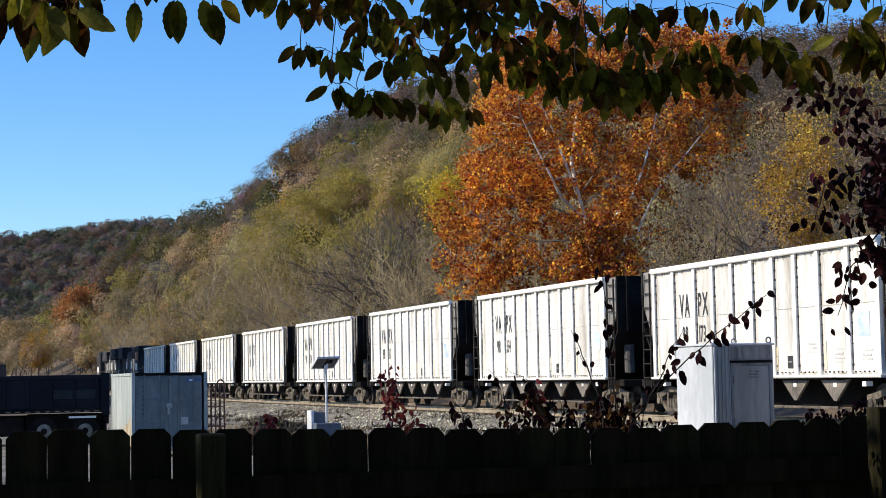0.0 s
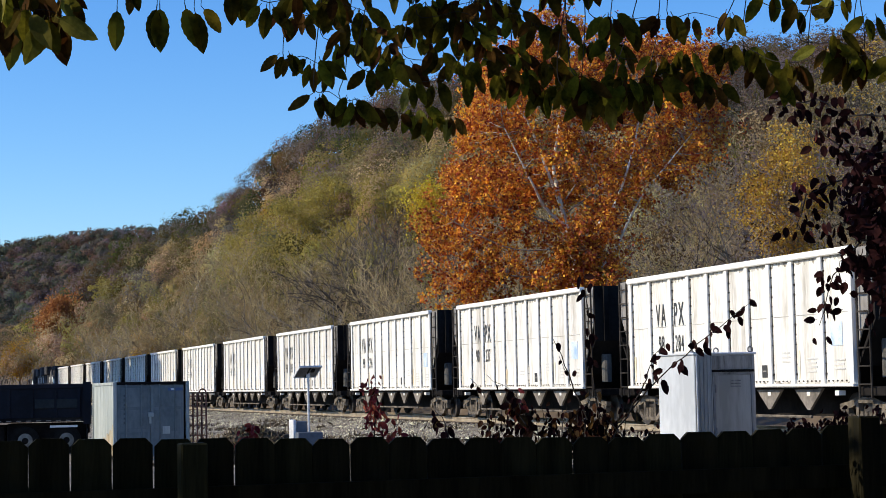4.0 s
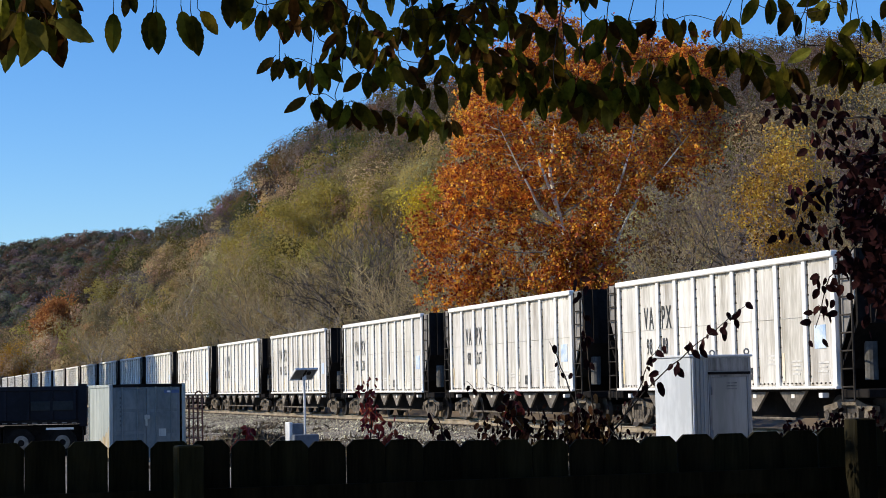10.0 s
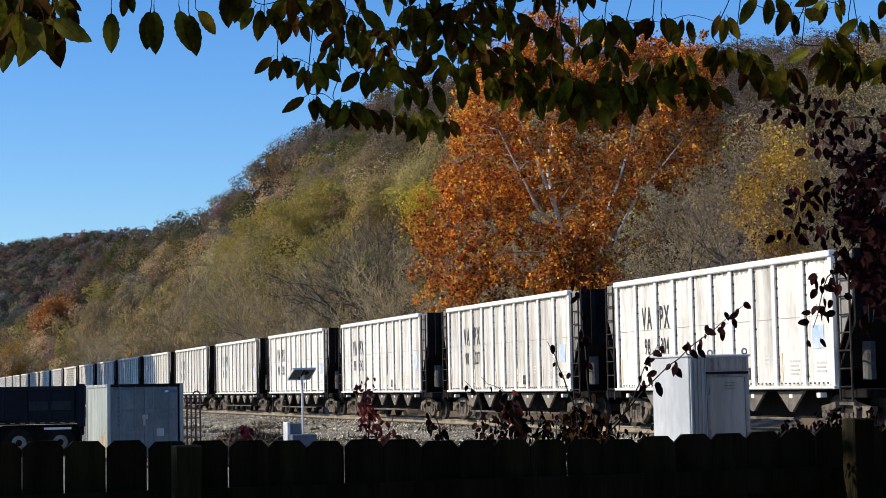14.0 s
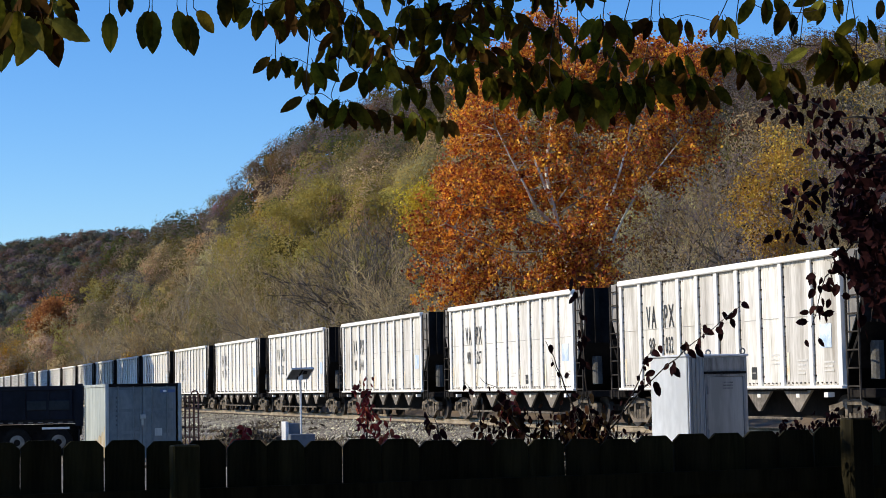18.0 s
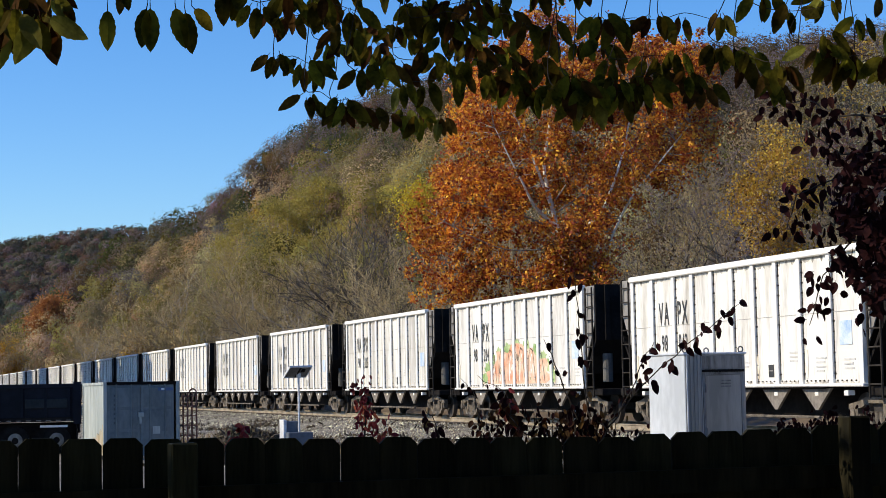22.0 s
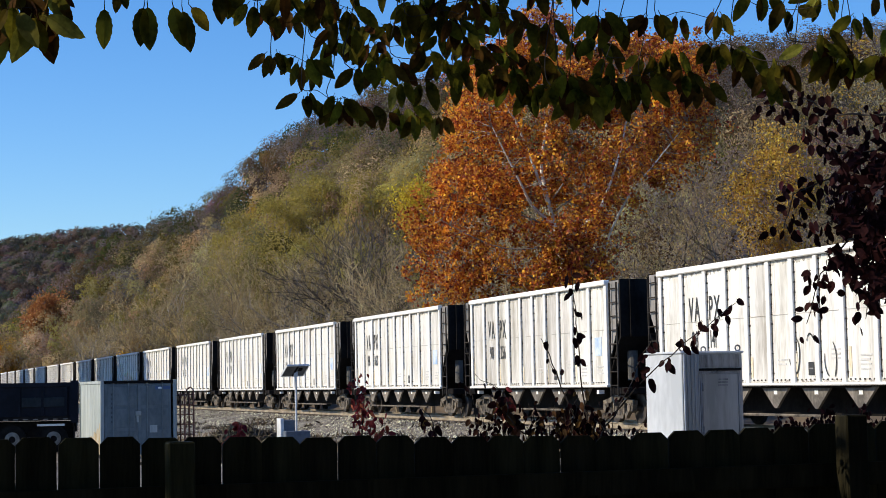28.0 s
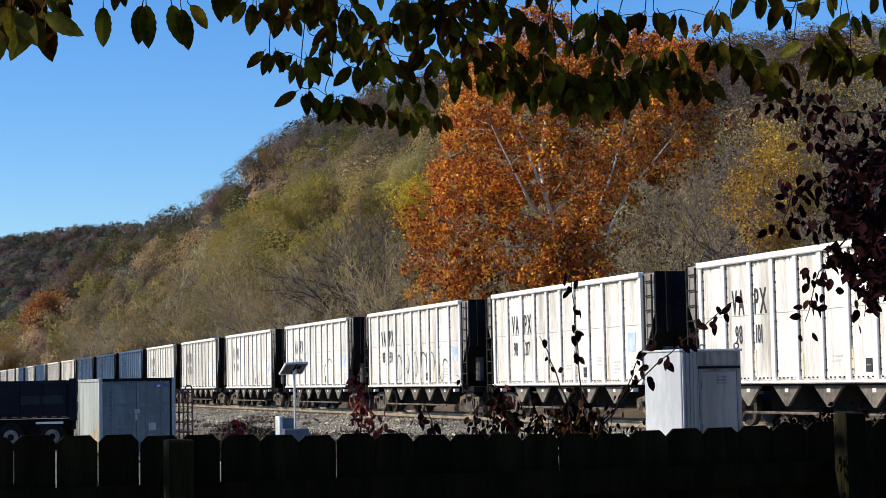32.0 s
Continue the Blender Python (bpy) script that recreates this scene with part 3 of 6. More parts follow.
# ---- locomotives ----
def locomotive(heading):
    """A six-axle diesel; heading 1: its cab leads towards +y."""
    paint = surface("black_engine_paint", (0.018, 0.018, 0.02), (0.085, 0.085, 0.09), size=1.1, rough=0.85, bump=0.05, spec=0.12)
    loco = thing("locomotive", (TRACK_X, 0, RAIL_Z), "black six-axle diesel locomotive with pale stripes, pulling the coal train", "locomotive", "coal train")
    h = heading
    def yy(a, b):
        return (min(a * h, b * h), max(a * h, b * h))
    part("frame", boxed(-1.5, 1.5, -10.2, 10.2, 1.05, 1.45, bevel=0.03), paint, loco)
    part("hood", boxed(-0.95, 0.95, *yy(-9.6, 5.0), 1.45, 4.15, bevel=0.12), paint, loco)
    part("radiator_wing", boxed(-1.45, 1.45, *yy(-9.0, -5.0), 3.5, 4.6, bevel=0.1), paint, loco, "flared radiator housing")
    part("dynamic_brake_bulge", boxed(-1.25, 1.25, *yy(0.5, 4.5), 3.4, 4.45, bevel=0.1), paint, loco)
    cab = part("cab", boxed(-1.5, 1.5, *yy(5.0, 7.6), 1.45, 4.5, bevel=0.12), paint, loco)
    glass = surface("dark_cab_glass", (0.02, 0.025, 0.03), (0.04, 0.05, 0.06), rough=0.05, bump=0)
    for k in (5.5, 6.6):
        part("cab_window", boxed(-1.52, -1.49, *yy(k, k + 0.75), 3.2, 3.95), glass, cab)
    part("nose", boxed(-1.1, 1.1, *yy(7.6, 9.4), 1.45, 3.2, bevel=0.15), paint, loco)
    part("fuel_tank", boxed(-1.35, 1.35, -2.6, 2.6, 0.35, 1.04, bevel=0.15), BLACK, loco)
    part("number_panel", boxed(-1.525, -1.5, *yy(5.6, 7.0), 2.3, 2.9), POST, cab, "white emblem plate below the cab window")
    for k in range(3):
        part("hood_stripe", boxed(-0.975, -0.95, *yy(-6 + k * 4, -5.4 + k * 4), 2.5, 3.2), POST, loco, "pale door panel")
    # grey patches painted where light catches the hood and the cab
    grey = surface("grey_highlight", (0.10, 0.10, 0.10), (0.24, 0.235, 0.225), size=0.5, rough=0.7, bump=0.1)
    for k, (lo, hi) in enumerate(((1.5, 2.4), (2.6, 3.9), (1.6, 3.3), (2.0, 3.6), (1.6, 2.5))):
        part("louvre_panel", boxed(-0.972, -0.952, *yy(-8.6 + k * 2.7, -7.2 + k * 2.7), lo, hi), grey, loco, "grey patch painted as light on the hood")
    part("cab_side_panel", boxed(-1.522, -1.502, *yy(5.2, 7.4), 1.55, 2.2), grey, cab, "grey patch painted as light under the cab")
    part("nose_stripe", boxed(-1.122, -1.102, *yy(7.9, 9.1), 2.3, 2.75), POST, loco, "white stripe on the nose")
    bm = bmesh.new()
    for k in range(12):
        y = -9.8 + k * 1.75
        tube(bm, (-1.45, y, 1.45), (-1.45, y, 2.4), 0.025, n=6)
    tube(bm, (-1.45, -9.8, 2.4), (-1.45, 9.5, 2.4), 0.025, n=6)
    part("handrail", bm, WHEEL, loco)
    for s in (-6.4, 6.4):
        t = part("truck", boxed(-1.15, 1.15, s - 2.3, s + 2.3, 0.45, 0.85, bevel=0.05), BLACK, loco)
        for k in (-1.75, 0, 1.75):
            for x in (-0.85, 0.7):
                bm = bmesh.new()
                ring(bm, x, x + 0.14, s + k, 0.52, 0.52, 20)
                part("wheel", bm, WHEEL, t)
    return loco


LOCOS = [(0, locomotive(-1)), (1, locomotive(1))]


# ---- fence ----
def build_fence():
    # near-black wood: the shade under the trees is put into its colour
    wood = surface("weathered_shaded_fence_wood", (0.013, 0.012, 0.005), (0.038, 0.034, 0.016), size=0.5, rough=0.9, stretch=(6, 6, 0.6), bump=0.5, vary=0.25, spec=0.1)
    fence = thing("fence", (0, 6.43, 0), "weathered dog-ear board fence on timber posts, darkened for shade", "fence", kind="structure")
    full, ear = 0.1443, 0.025
    boards = []
    for w in (0.1385, 0.1418):
        out = [(-full / 2, 0.05), (full / 2, 0.05), (full / 2, 1.6), (w / 2, 1.68), (w / 2, 1.83 - ear), (w / 2 - ear, 1.83), (-w / 2 + ear, 1.83), (-w / 2, 1.83 - ear), (-w / 2, 1.68), (-full / 2, 1.6)]
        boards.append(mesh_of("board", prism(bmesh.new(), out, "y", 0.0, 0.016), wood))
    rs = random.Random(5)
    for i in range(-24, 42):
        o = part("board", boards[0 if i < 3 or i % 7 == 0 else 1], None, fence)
        x = 0.479 + (i + 0.5) * 0.144 + max(0, i - 14.5) * 0.0075
        # the top line sags between the posts
        o.location = (x + rs.uniform(-0.0015, 0.0015), 0.0, float(np.interp(x, [0.0, 0.55, 1.06, 2.6, 3.0, 3.75, 5.0], [0.008, 0.005, -0.003, -0.043, -0.035, -0.02, 0.0])) + rs.uniform(-0.004, 0.003))
        o.rotation_euler = (0, radians(rs.uniform(-0.12, 0.12)), 0)
        if i > 14:
            o.scale = (1.055, 1.0, 1.0)
    for z in (0.3, 0.95, 1.61):
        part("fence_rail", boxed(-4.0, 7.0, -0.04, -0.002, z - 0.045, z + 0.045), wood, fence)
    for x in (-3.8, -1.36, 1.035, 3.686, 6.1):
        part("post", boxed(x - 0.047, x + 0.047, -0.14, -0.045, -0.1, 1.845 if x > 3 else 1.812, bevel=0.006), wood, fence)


build_fence()


# ---- storage container ----
def build_container():
    lit = surface("pale_grey_container_paint", (0.25, 0.28, 0.265), (0.43, 0.46, 0.43), size=0.8, rough=0.7, stretch=(1, 2.5, 0.3), bump=0.1)
    # doors darker than the lit side: their shade is put into the colour
    door_m = surface("shaded_blue_grey_doors", (0.095, 0.118, 0.122), (0.17, 0.198, 0.20), size=0.8, rough=0.55, stretch=(1, 1, 0.5), bump=0.1)
    rust = surface("rust_patch", (0.30, 0.21, 0.10), (0.44, 0.40, 0.30), size=0.5, rough=0.9, stretch=(1, 1, 0.5))
    c = thing("storage_container", (7.3, 60.7, -0.32), "pale grey steel storage container, double doors shaded blue-grey", "container", turn=0.0)
    W, LONG, HH = 2.5, 6.06, 2.59
    for x in (0.0, W):
        bm = bmesh.new()
        outline = []
        for i in range(21):
            y = 0.1 + i * (LONG - 0.2) / 20
            d = 0.03 if i % 4 in (1, 2) else 0.0
            outline.append((x + (d if x == 0 else -d), y))
        back = [(x + (0.05 if x == 0 else -0.05), LONG - 0.1), (x + (0.05 if x == 0 else -0.05), 0.1)]
        part("side_wall", prism(bm, outline + back, "z", 0.12, HH - 0.08), lit, c, "pale grey corrugated side")
        part("side_rail", boxed(x - 0.02, x + 0.06, 0.05, LONG - 0.05, HH - 0.1, HH, bevel=0.01) if x == 0 else boxed(x - 0.06, x + 0.02, 0.05, LONG - 0.05, HH - 0.1, HH, bevel=0.01), lit, c)
        for y in (0.0, LONG):
            part("corner_post", boxed(x - 0.02, x + 0.1, y - 0.02, y + 0.1, 0, HH + 0.01, bevel=0.012) if x == 0 else boxed(x - 0.1, x + 0.02, y - 0.02, y + 0.1, 0, HH + 0.01, bevel=0.012), lit, c)
    part("roof", boxed(0.06, W - 0.06, 0.06, LONG - 0.05, HH - 0.05, HH - 0.015), lit, c)
    part("floor", boxed(0.02, W - 0.02, 0.05, LONG, 0.03, 0.15), BLACK, c)
    part("end_wall", boxed(0.1, W - 0.1, LONG, LONG + 0.04, 0.12, HH - 0.08), lit, c)
    part("door_header", boxed(0.1, W - 0.1, -0.015, 0.08, HH - 0.1, HH), BLACK, c, "dark rusted header rail")
    part("door_sill", boxed(0.1, W - 0.1, -0.015, 0.08, 0.0, 0.14), door_m, c)
    for a, b in ((0.11, 1.215), (1.225, 2.33)):
        d = part("door", boxed(a, b, 0.0, 0.05, 0.15, HH - 0.11, bevel=0.01), door_m, c)
        bm = bmesh.new()
        for k in range(3):
            z = 0.3 + k * 0.73
            box(bm, a + 0.1, b - 0.1, -0.014, -0.001, z, z + 0.63, bevel=0.006)
        part("door_panel", bm, door_m, d)
        for x in (a + 0.3, b - 0.3):
            part("lock_rod", tube(bmesh.new(), (x, -0.04, 0.12), (x, -0.04, HH - 0.08), 0.018, n=8), door_m, d)
    part("lock_box", boxed(1.13, 1.32, -0.1, -0.015, 1.42, 1.57, bevel=0.01), lit, c, "pale lock box on the doors")
    part("lock_handle", boxed(1.17, 1.24, -0.07, -0.05, 1.2, 1.42), lit, c, "pale lock handle")
    part("notice", boxed(1.62, 1.86, -0.02, -0.015, 0.85, 1.1), lit, c, "small faded notice")
    bm = bmesh.new()
    for k in range(7):
        box(bm, 0.33, 0.38, -0.02, -0.0145, 2.1 - k * 0.15, 2.17 - k * 0.15)
    part("stencil_marks", bm, surface("faded_dark_stencil", (0.05, 0.06, 0.07), (0.10, 0.115, 0.12), size=0.1, rough=0.8, bump=0), c, "dark column of unreadable stencil marks")
    part("name_plate", boxed(1.8, 2.3, -0.02, -0.0145, 2.28, 2.38), surface("blue_plate", (0.04, 0.085, 0.2), (0.09, 0.15, 0.28), rough=0.5, bump=0), c, "small blue and white plate")
    part("name_plate_light", boxed(1.9, 2.04, -0.024, -0.0205, 2.3, 2.36), POST, c)
    part("rust_patch", prism(bmesh.new(), [(0.12, 0.15), (4.6, 0.15), (4.2, 0.5), (3.4, 0.46), (2.9, 0.72), (2.2, 0.66), (1.9, 0.88), (1.3, 0.8), (1.0, 1.02), (0.6, 0.95), (0.3, 1.2), (0.12, 1.15)], "x", -0.006, -0.002), rust, c, "orange rust along the lower side")
    # steel rack beside it
    r = thing("steel_rack", (9.95, 60.6, -0.24), "rusty red-brown tubular steel rack beside the container", "rack")
    red = surface("rust_red_tube", (0.09, 0.035, 0.025), (0.2, 0.09, 0.06), size=0.4, rough=0.8)
    for x in (0.12, 0.42):
        for y in (0.0, 0.9):
            part("upright", tube(bmesh.new(), (x, y, 0.0), (x, y, 2.1), 0.03, n=8), red, r)
    for k in range(6):
        bm = tube(bmesh.new(), (0, 0, 0.35 + 0.33 * k), (0.42, 0, 0.35 + 0.33 * k), 0.022, n=6)
        tube(bm, (0, 0, 0.35 + 0.33 * k), (0, 0.9, 0.35 + 0.33 * k), 0.022, n=6)
        part("rung", bm, red, r)
    bm = bmesh.new()
    for k in range(6):
        a, b = math.pi * k / 6, math.pi * (k + 1) / 6
        tube(bm, (0.42 - 0.12 * (1 - math.cos(a)), 0, 2.1 + 0.14 * math.sin(a)), (0.42 - 0.12 * (1 - math.cos(b)), 0, 2.1 + 0.14 * math.sin(b)), 0.025, n=6)
    part("hoop", bm, red, r)


build_container()


# ---- equipment shed ----
def build_shed():
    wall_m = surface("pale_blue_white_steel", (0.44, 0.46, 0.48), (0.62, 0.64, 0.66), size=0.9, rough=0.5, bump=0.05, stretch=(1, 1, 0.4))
    # the front lies away from the sun; its shade is in this colour
    front_m = surface("shaded_front_steel", (0.20, 0.195, 0.18), (0.32, 0.31, 0.29), size=0.9, rough=0.6, bump=0.08, stretch=(2, 2, 0.25))
    streak = surface("streaked_header_steel", (0.10, 0.09, 0.075), (0.30, 0.28, 0.25), size=0.35, rough=0.75, bump=0.1, stretch=(3, 3, 0.3))
    dark = surface("shed_roof_trim", (0.05, 0.05, 0.052), (0.22, 0.22, 0.22), size=0.5, rough=0.6, stretch=(2, 2, 0.4))
    s = thing("equipment_shed", (13.47, 28.82, 0.0), "pale white steel equipment shed with a single door and lifting rings", "shed", turn=0.0)
    a = Vector((13.048 - 13.472, 29.485 - 28.823, 0)).normalized()
    b = Vector((14.706 - 13.472, 28.955 - 28.823, 0)).normalized()
    turn = math.degrees(math.atan2(b.y, b.x))
    s.matrix_world = pose(13.47, 28.82, 0.02, 0, 0, turn)
    W, D, HH = 1.24, 1.24, 2.45
    part("body", boxed(0, W, 0, D, 0, HH - 0.04, bevel=0.01), wall_m, s)
    part("roof", boxed(-0.03, W + 0.03, -0.03, D + 0.03, HH - 0.04, HH, bevel=0.012), wall_m, s, "pale flat steel roof")
    part("skid", boxed(0.03, W - 0.03, 0.03, D - 0.03, -0.06, 0.0), BLACK, s)
    for k in range(5):
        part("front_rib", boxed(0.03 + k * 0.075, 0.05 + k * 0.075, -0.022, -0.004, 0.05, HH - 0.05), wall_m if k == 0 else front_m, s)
    part("front_wall", boxed(0.012, W - 0.004, -0.004, 0.004, 0.03, HH - 0.045), front_m, s, "front wall, grey darkened for its shade")
    part("header_panel", boxed(0.36, W - 0.06, -0.012, -0.005, 2.16, HH - 0.06), streak, s, "rust-streaked panel above the door")
    part("door_frame", prism(bmesh.new(), [(0.36, 0.08), (0.40, 0.08), (0.40, 2.06), (1.14, 2.06), (1.14, 0.08), (1.18, 0.08), (1.18, 2.10), (0.36, 2.10)], "y", -0.03, 0.0), dark, s)
    part("lintel", boxed(0.34, 1.2, -0.045, 0.0, 2.105, 2.15), BLACK, s, "dark lintel strip above the door")
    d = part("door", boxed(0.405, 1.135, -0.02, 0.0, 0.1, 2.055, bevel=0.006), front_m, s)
    for z in (0.3, 1.0, 1.75):
        part("hinge", tube(bmesh.new(), (0.40, -0.04, z), (0.40, -0.04, z + 0.14), 0.018, n=8), dark, d)
    for k in range(3):
        part("louvre", boxed(0.72, 0.92, -0.03, -0.021, 1.84 + k * 0.05, 1.865 + k * 0.05), dark, d)
    for x, y in ((0.05, 0.05), (W - 0.05, 0.05), (0.05, D - 0.05), (W - 0.05, D - 0.05)):
        bm = bmesh.new()
        for k in range(10):
            p, q = 2 * math.pi * k / 10, 2 * math.pi * (k + 1) / 10
            tube(bm, (x + 0.05 * math.cos(p), y, HH + 0.05 + 0.05 * math.sin(p)), (x + 0.05 * math.cos(q), y, HH + 0.05 + 0.05 * math.sin(q)), 0.014, n=6)
        part("lifting_ring", bm, dark, s)
    part("vent_knob", tube(bmesh.new(), (-0.03, 0.9, 0.72), (0.0, 0.9, 0.72), 0.05, n=10), dark, s)


build_shed()


# ---- solar panel on a pole ----
def build_panel():
    pale = surface("pale_galvanised_steel", (0.5, 0.5, 0.5), (0.75, 0.75, 0.74), size=0.3, rough=0.5, bump=0.05)
    cell = surface("dark_solar_cells", (0.02, 0.022, 0.03), (0.05, 0.055, 0.07), size=0.2, rough=0.15, bump=0)
    grey = surface("blue_grey_cabinet", (0.05, 0.062, 0.08), (0.10, 0.118, 0.145), size=0.5, rough=0.6, bump=0.05)
    p = thing("solar_panel_post", (7.87, 34.35, -0.21), "small tilted solar panel on a white pole with cabinets", "solar panel")
    part("pole", tube(bmesh.new(), (0, 0, 0), (0, 0, 2.46), 0.021, n=12), pale, p, "white pole")
    dull = surface("dull_grey_backing", (0.06, 0.06, 0.06), (0.15, 0.15, 0.145), size=0.2, rough=0.7, bump=0)
    across, slope = Vector((0.46, 0.3, 0.01)).normalized(), Vector((0.16, -0.2, 0.22))
    slope = (slope - across * slope.dot(across)).normalized()
    face = slope.cross(across)
    turned = Matrix((across, face, slope)).transposed().to_4x4()
    a = part("panel_backing", boxed(-0.27, 0.27, -0.012, 0.012, -0.155, 0.155), dull, p, "dull grey underside of the panel")
    a.matrix_basis = pose(-0.02, -0.03, 2.5, 0, 0, -13) @ turned @ Matrix.Scale(0.9, 4)
    part("cell_panel", boxed(-0.26, 0.26, 0.013, 0.02, -0.145, 0.145), cell, a)
    for x0, x1, z0, z1 in ((-0.29, 0.29, 0.155, 0.175), (-0.29, 0.29, -0.175, -0.155), (-0.29, -0.27, -0.155, 0.155), (0.27, 0.29, -0.155, 0.155)):
        part("frame_bar", boxed(x0, x1, -0.02, 0.022, z0, z1), pale, a, "pale frame bar")
    part("frame_bar", boxed(-0.012, 0.012, -0.035, -0.013, -0.155, 0.155), BLACK, a, "dark mounting rail")
    part("junction_box", boxed(0.06, 0.14, -0.04, -0.013, 0.02, 0.1), BLACK, a)
    part("mount", boxed(-0.04, 0.04, -0.02, 0.06, 2.38, 2.48), pale, p)
    part("cabinet", boxed(-0.30, -0.23, 0.05, 0.4, 0.0, 1.58, bevel=0.012), pale, p, "pale steel cabinet side")
    part("cabinet_back", boxed(-0.228, 0.0, 0.05, 0.4, 0.0, 1.55, bevel=0.012), grey, p, "blue-grey cabinet")
    part("cabinet_front", boxed(-0.26, 0.23, -0.22, 0.04, 0.0, 1.34, bevel=0.015), grey, p, "blue-grey cabinet")


build_panel()


# ---- dump truck ----
def build_truck():
    navy = surface("dark_navy_truck_paint", (0.004, 0.005, 0.008), (0.010, 0.011, 0.018), size=1.0, rough=0.75, bump=0.05, spec=0.2)
    black = surface("black_tyre_rubber", (0.006, 0.006, 0.006), (0.016, 0.015, 0.014), size=0.3, rough=0.95, bump=0.2, spec=0.1)
    rim_m = surface("pale_steel_rim", (0.11, 0.10, 0.085), (0.24, 0.22, 0.185), size=0.2, rough=0.6, bump=0.1)
    t = thing("dump_truck", (5.06, 69.0, -0.32), "dark navy dump truck with a tall steel bed", "truck", turn=-9.0)
    part("chassis", boxed(-6.0, 2.3, 0.5, 1.3, 0.75, 1.1, bevel=0.02), BLACK, t)
    # two black boxes added to hide the bright ground under the bed
    part("side_tank", boxed(-2.1, -0.75, 0.15, 1.9, 0.35, 1.1, bevel=0.06), BLACK, t, "added black box hiding the ground under the bed")
    part("axle_frame", boxed(-0.7, 2.2, 0.2, 1.6, 0.3, 1.15, bevel=0.04), BLACK, t, "added black box between the rear wheels")
    bed = part("bed", prism(bmesh.new(), [(-1.6, 1.2), (2.15, 1.2), (2.4, 2.54), (2.3, 2.6), (-1.6, 2.6)], "y", -0.2, 2.1), navy, t, "dark navy dump bed")
    part("bed_rim", boxed(-1.6, 2.3, -0.26, -0.2, 2.44, 2.6, bevel=0.015), navy, bed)
    part("bed_floor_rail", boxed(-1.6, 2.15, -0.24, -0.2, 1.2, 1.36, bevel=0.01), BLACK, bed)
    for k in range(5):
        part("bed_rib", boxed(-1.5 + k * 0.85, -1.4 + k * 0.85, -0.26, -0.201, 1.36, 2.44), navy, bed)
    part("bed_panel", boxed(0.35, 1.9, -0.245, -0.201, 1.7, 2.05, bevel=0.01), surface("dull_grey_panel", (0.012, 0.016, 0.018), (0.028, 0.034, 0.036), rough=0.8, spec=0.2), bed)
    part("cab_guard", boxed(-1.75, -1.6, -0.2, 2.1, 1.2, 3.05, bevel=0.02), navy, bed)
    part("tailgate_post", boxed(2.12, 2.4, -0.3, -0.2, 1.1, 2.66), navy, bed)
    bm = bmesh.new()
    for k in range(10):
        box(bm, -1.4 + k * 0.36, -1.22 + k * 0.36, -0.252, -0.2415, 1.23, 1.265)
    part("reflector_strip", bm, rim_m, bed, "dashed pale reflector tape")
    part("side_marker", boxed(0.9, 1.9, -0.16, -0.12, 0.99, 1.07), POST, t, "white marker plate")
    part("mud_flap", boxed(2.2, 2.24, 0.0, 0.5, 0.25, 0.95), BLACK, t)
    cab = part("cab", boxed(-4.0, -2.2, 0.0, 1.95, 0.9, 2.95, bevel=0.12), navy, t)
    part("hood", boxed(-5.9, -4.0, 0.2, 1.75, 0.9, 1.95, bevel=0.15), navy, t)
    part("cab_window", boxed(-3.6, -2.7, -0.02, 0.0, 2.0, 2.65), surface("dark_cab_glass", (0.02, 0.025, 0.03), (0.04, 0.05, 0.06), rough=0.05, bump=0), cab)
    for x in (-5.0, 0.0, 1.5):
        for y in (-0.15, 1.65):
            bm = bmesh.new()
            tube(bm, (x, y, 0.52), (x, y + 0.3, 0.52), 0.52, n=24)
            w = part("wheel", bm, black, t)
            s = -1 if y < 1 else 1
            f = y if s < 0 else y + 0.3
            bm = bmesh.new()
            for k in range(20):
                a, b = 2 * math.pi * k / 20, 2 * math.pi * (k + 1) / 20
                q = [bm.verts.new((x + r * math.cos(c), f + s * d, 0.52 + r * math.sin(c))) for r, d, c in ((0.27, 0.012, a), (0.27, 0.012, b), (0.12, 0.03, b), (0.12, 0.03, a))]
                bm.faces.new(q)
            part("rim", bm, rim_m, w, "pale steel rim")
            part("hub", tube(bmesh.new(), (x, f, 0.52), (x, f + s * 0.035, 0.52), 0.085, n=12), BLACK, w)


build_truck()


# ---- woods ----
BARK = surface("grey_brown_bark", (0.07, 0.055, 0.045), (0.19, 0.155, 0.125), size=0.6, rough=0.95, bump=0.5, stretch=(2, 2, 0.5))
TWIG = surface("bare_twigs", (0.33, 0.25, 0.13), (0.58, 0.45, 0.245), size=6.0, rough=0.95, bump=0, island=0.3, back=0.4, spec=0.05)
TAN = surface("dry_tan_leaves", (0.26, 0.195, 0.092), (0.46, 0.355, 0.175), size=8.0, rough=0.9, bump=0, island=0.12, back=0.5, spec=0.08)
OLIVE = surface("olive_yellow_leaves", (0.27, 0.22, 0.06), (0.47, 0.39, 0.115), size=8.0, rough=0.85, bump=0, island=0.12, back=0.5, spec=0.08)
GREEN = surface("dull_green_leaves", (0.12, 0.125, 0.05), (0.24, 0.24, 0.09), size=8.0, rough=0.85, bump=0, island=0.12, back=0.5, spec=0.08)
RUST = surface("rust_brown_leaves", (0.20, 0.12, 0.075), (0.37, 0.23, 0.14), size=8.0, rough=0.9, bump=0, island=0.12, back=0.5, spec=0.08)
GOLD = surface("golden_leaves", (0.38, 0.21, 0.02), (0.6, 0.36, 0.05), size=4.0, rough=0.85, bump=0, island=0.3, back=0.3)
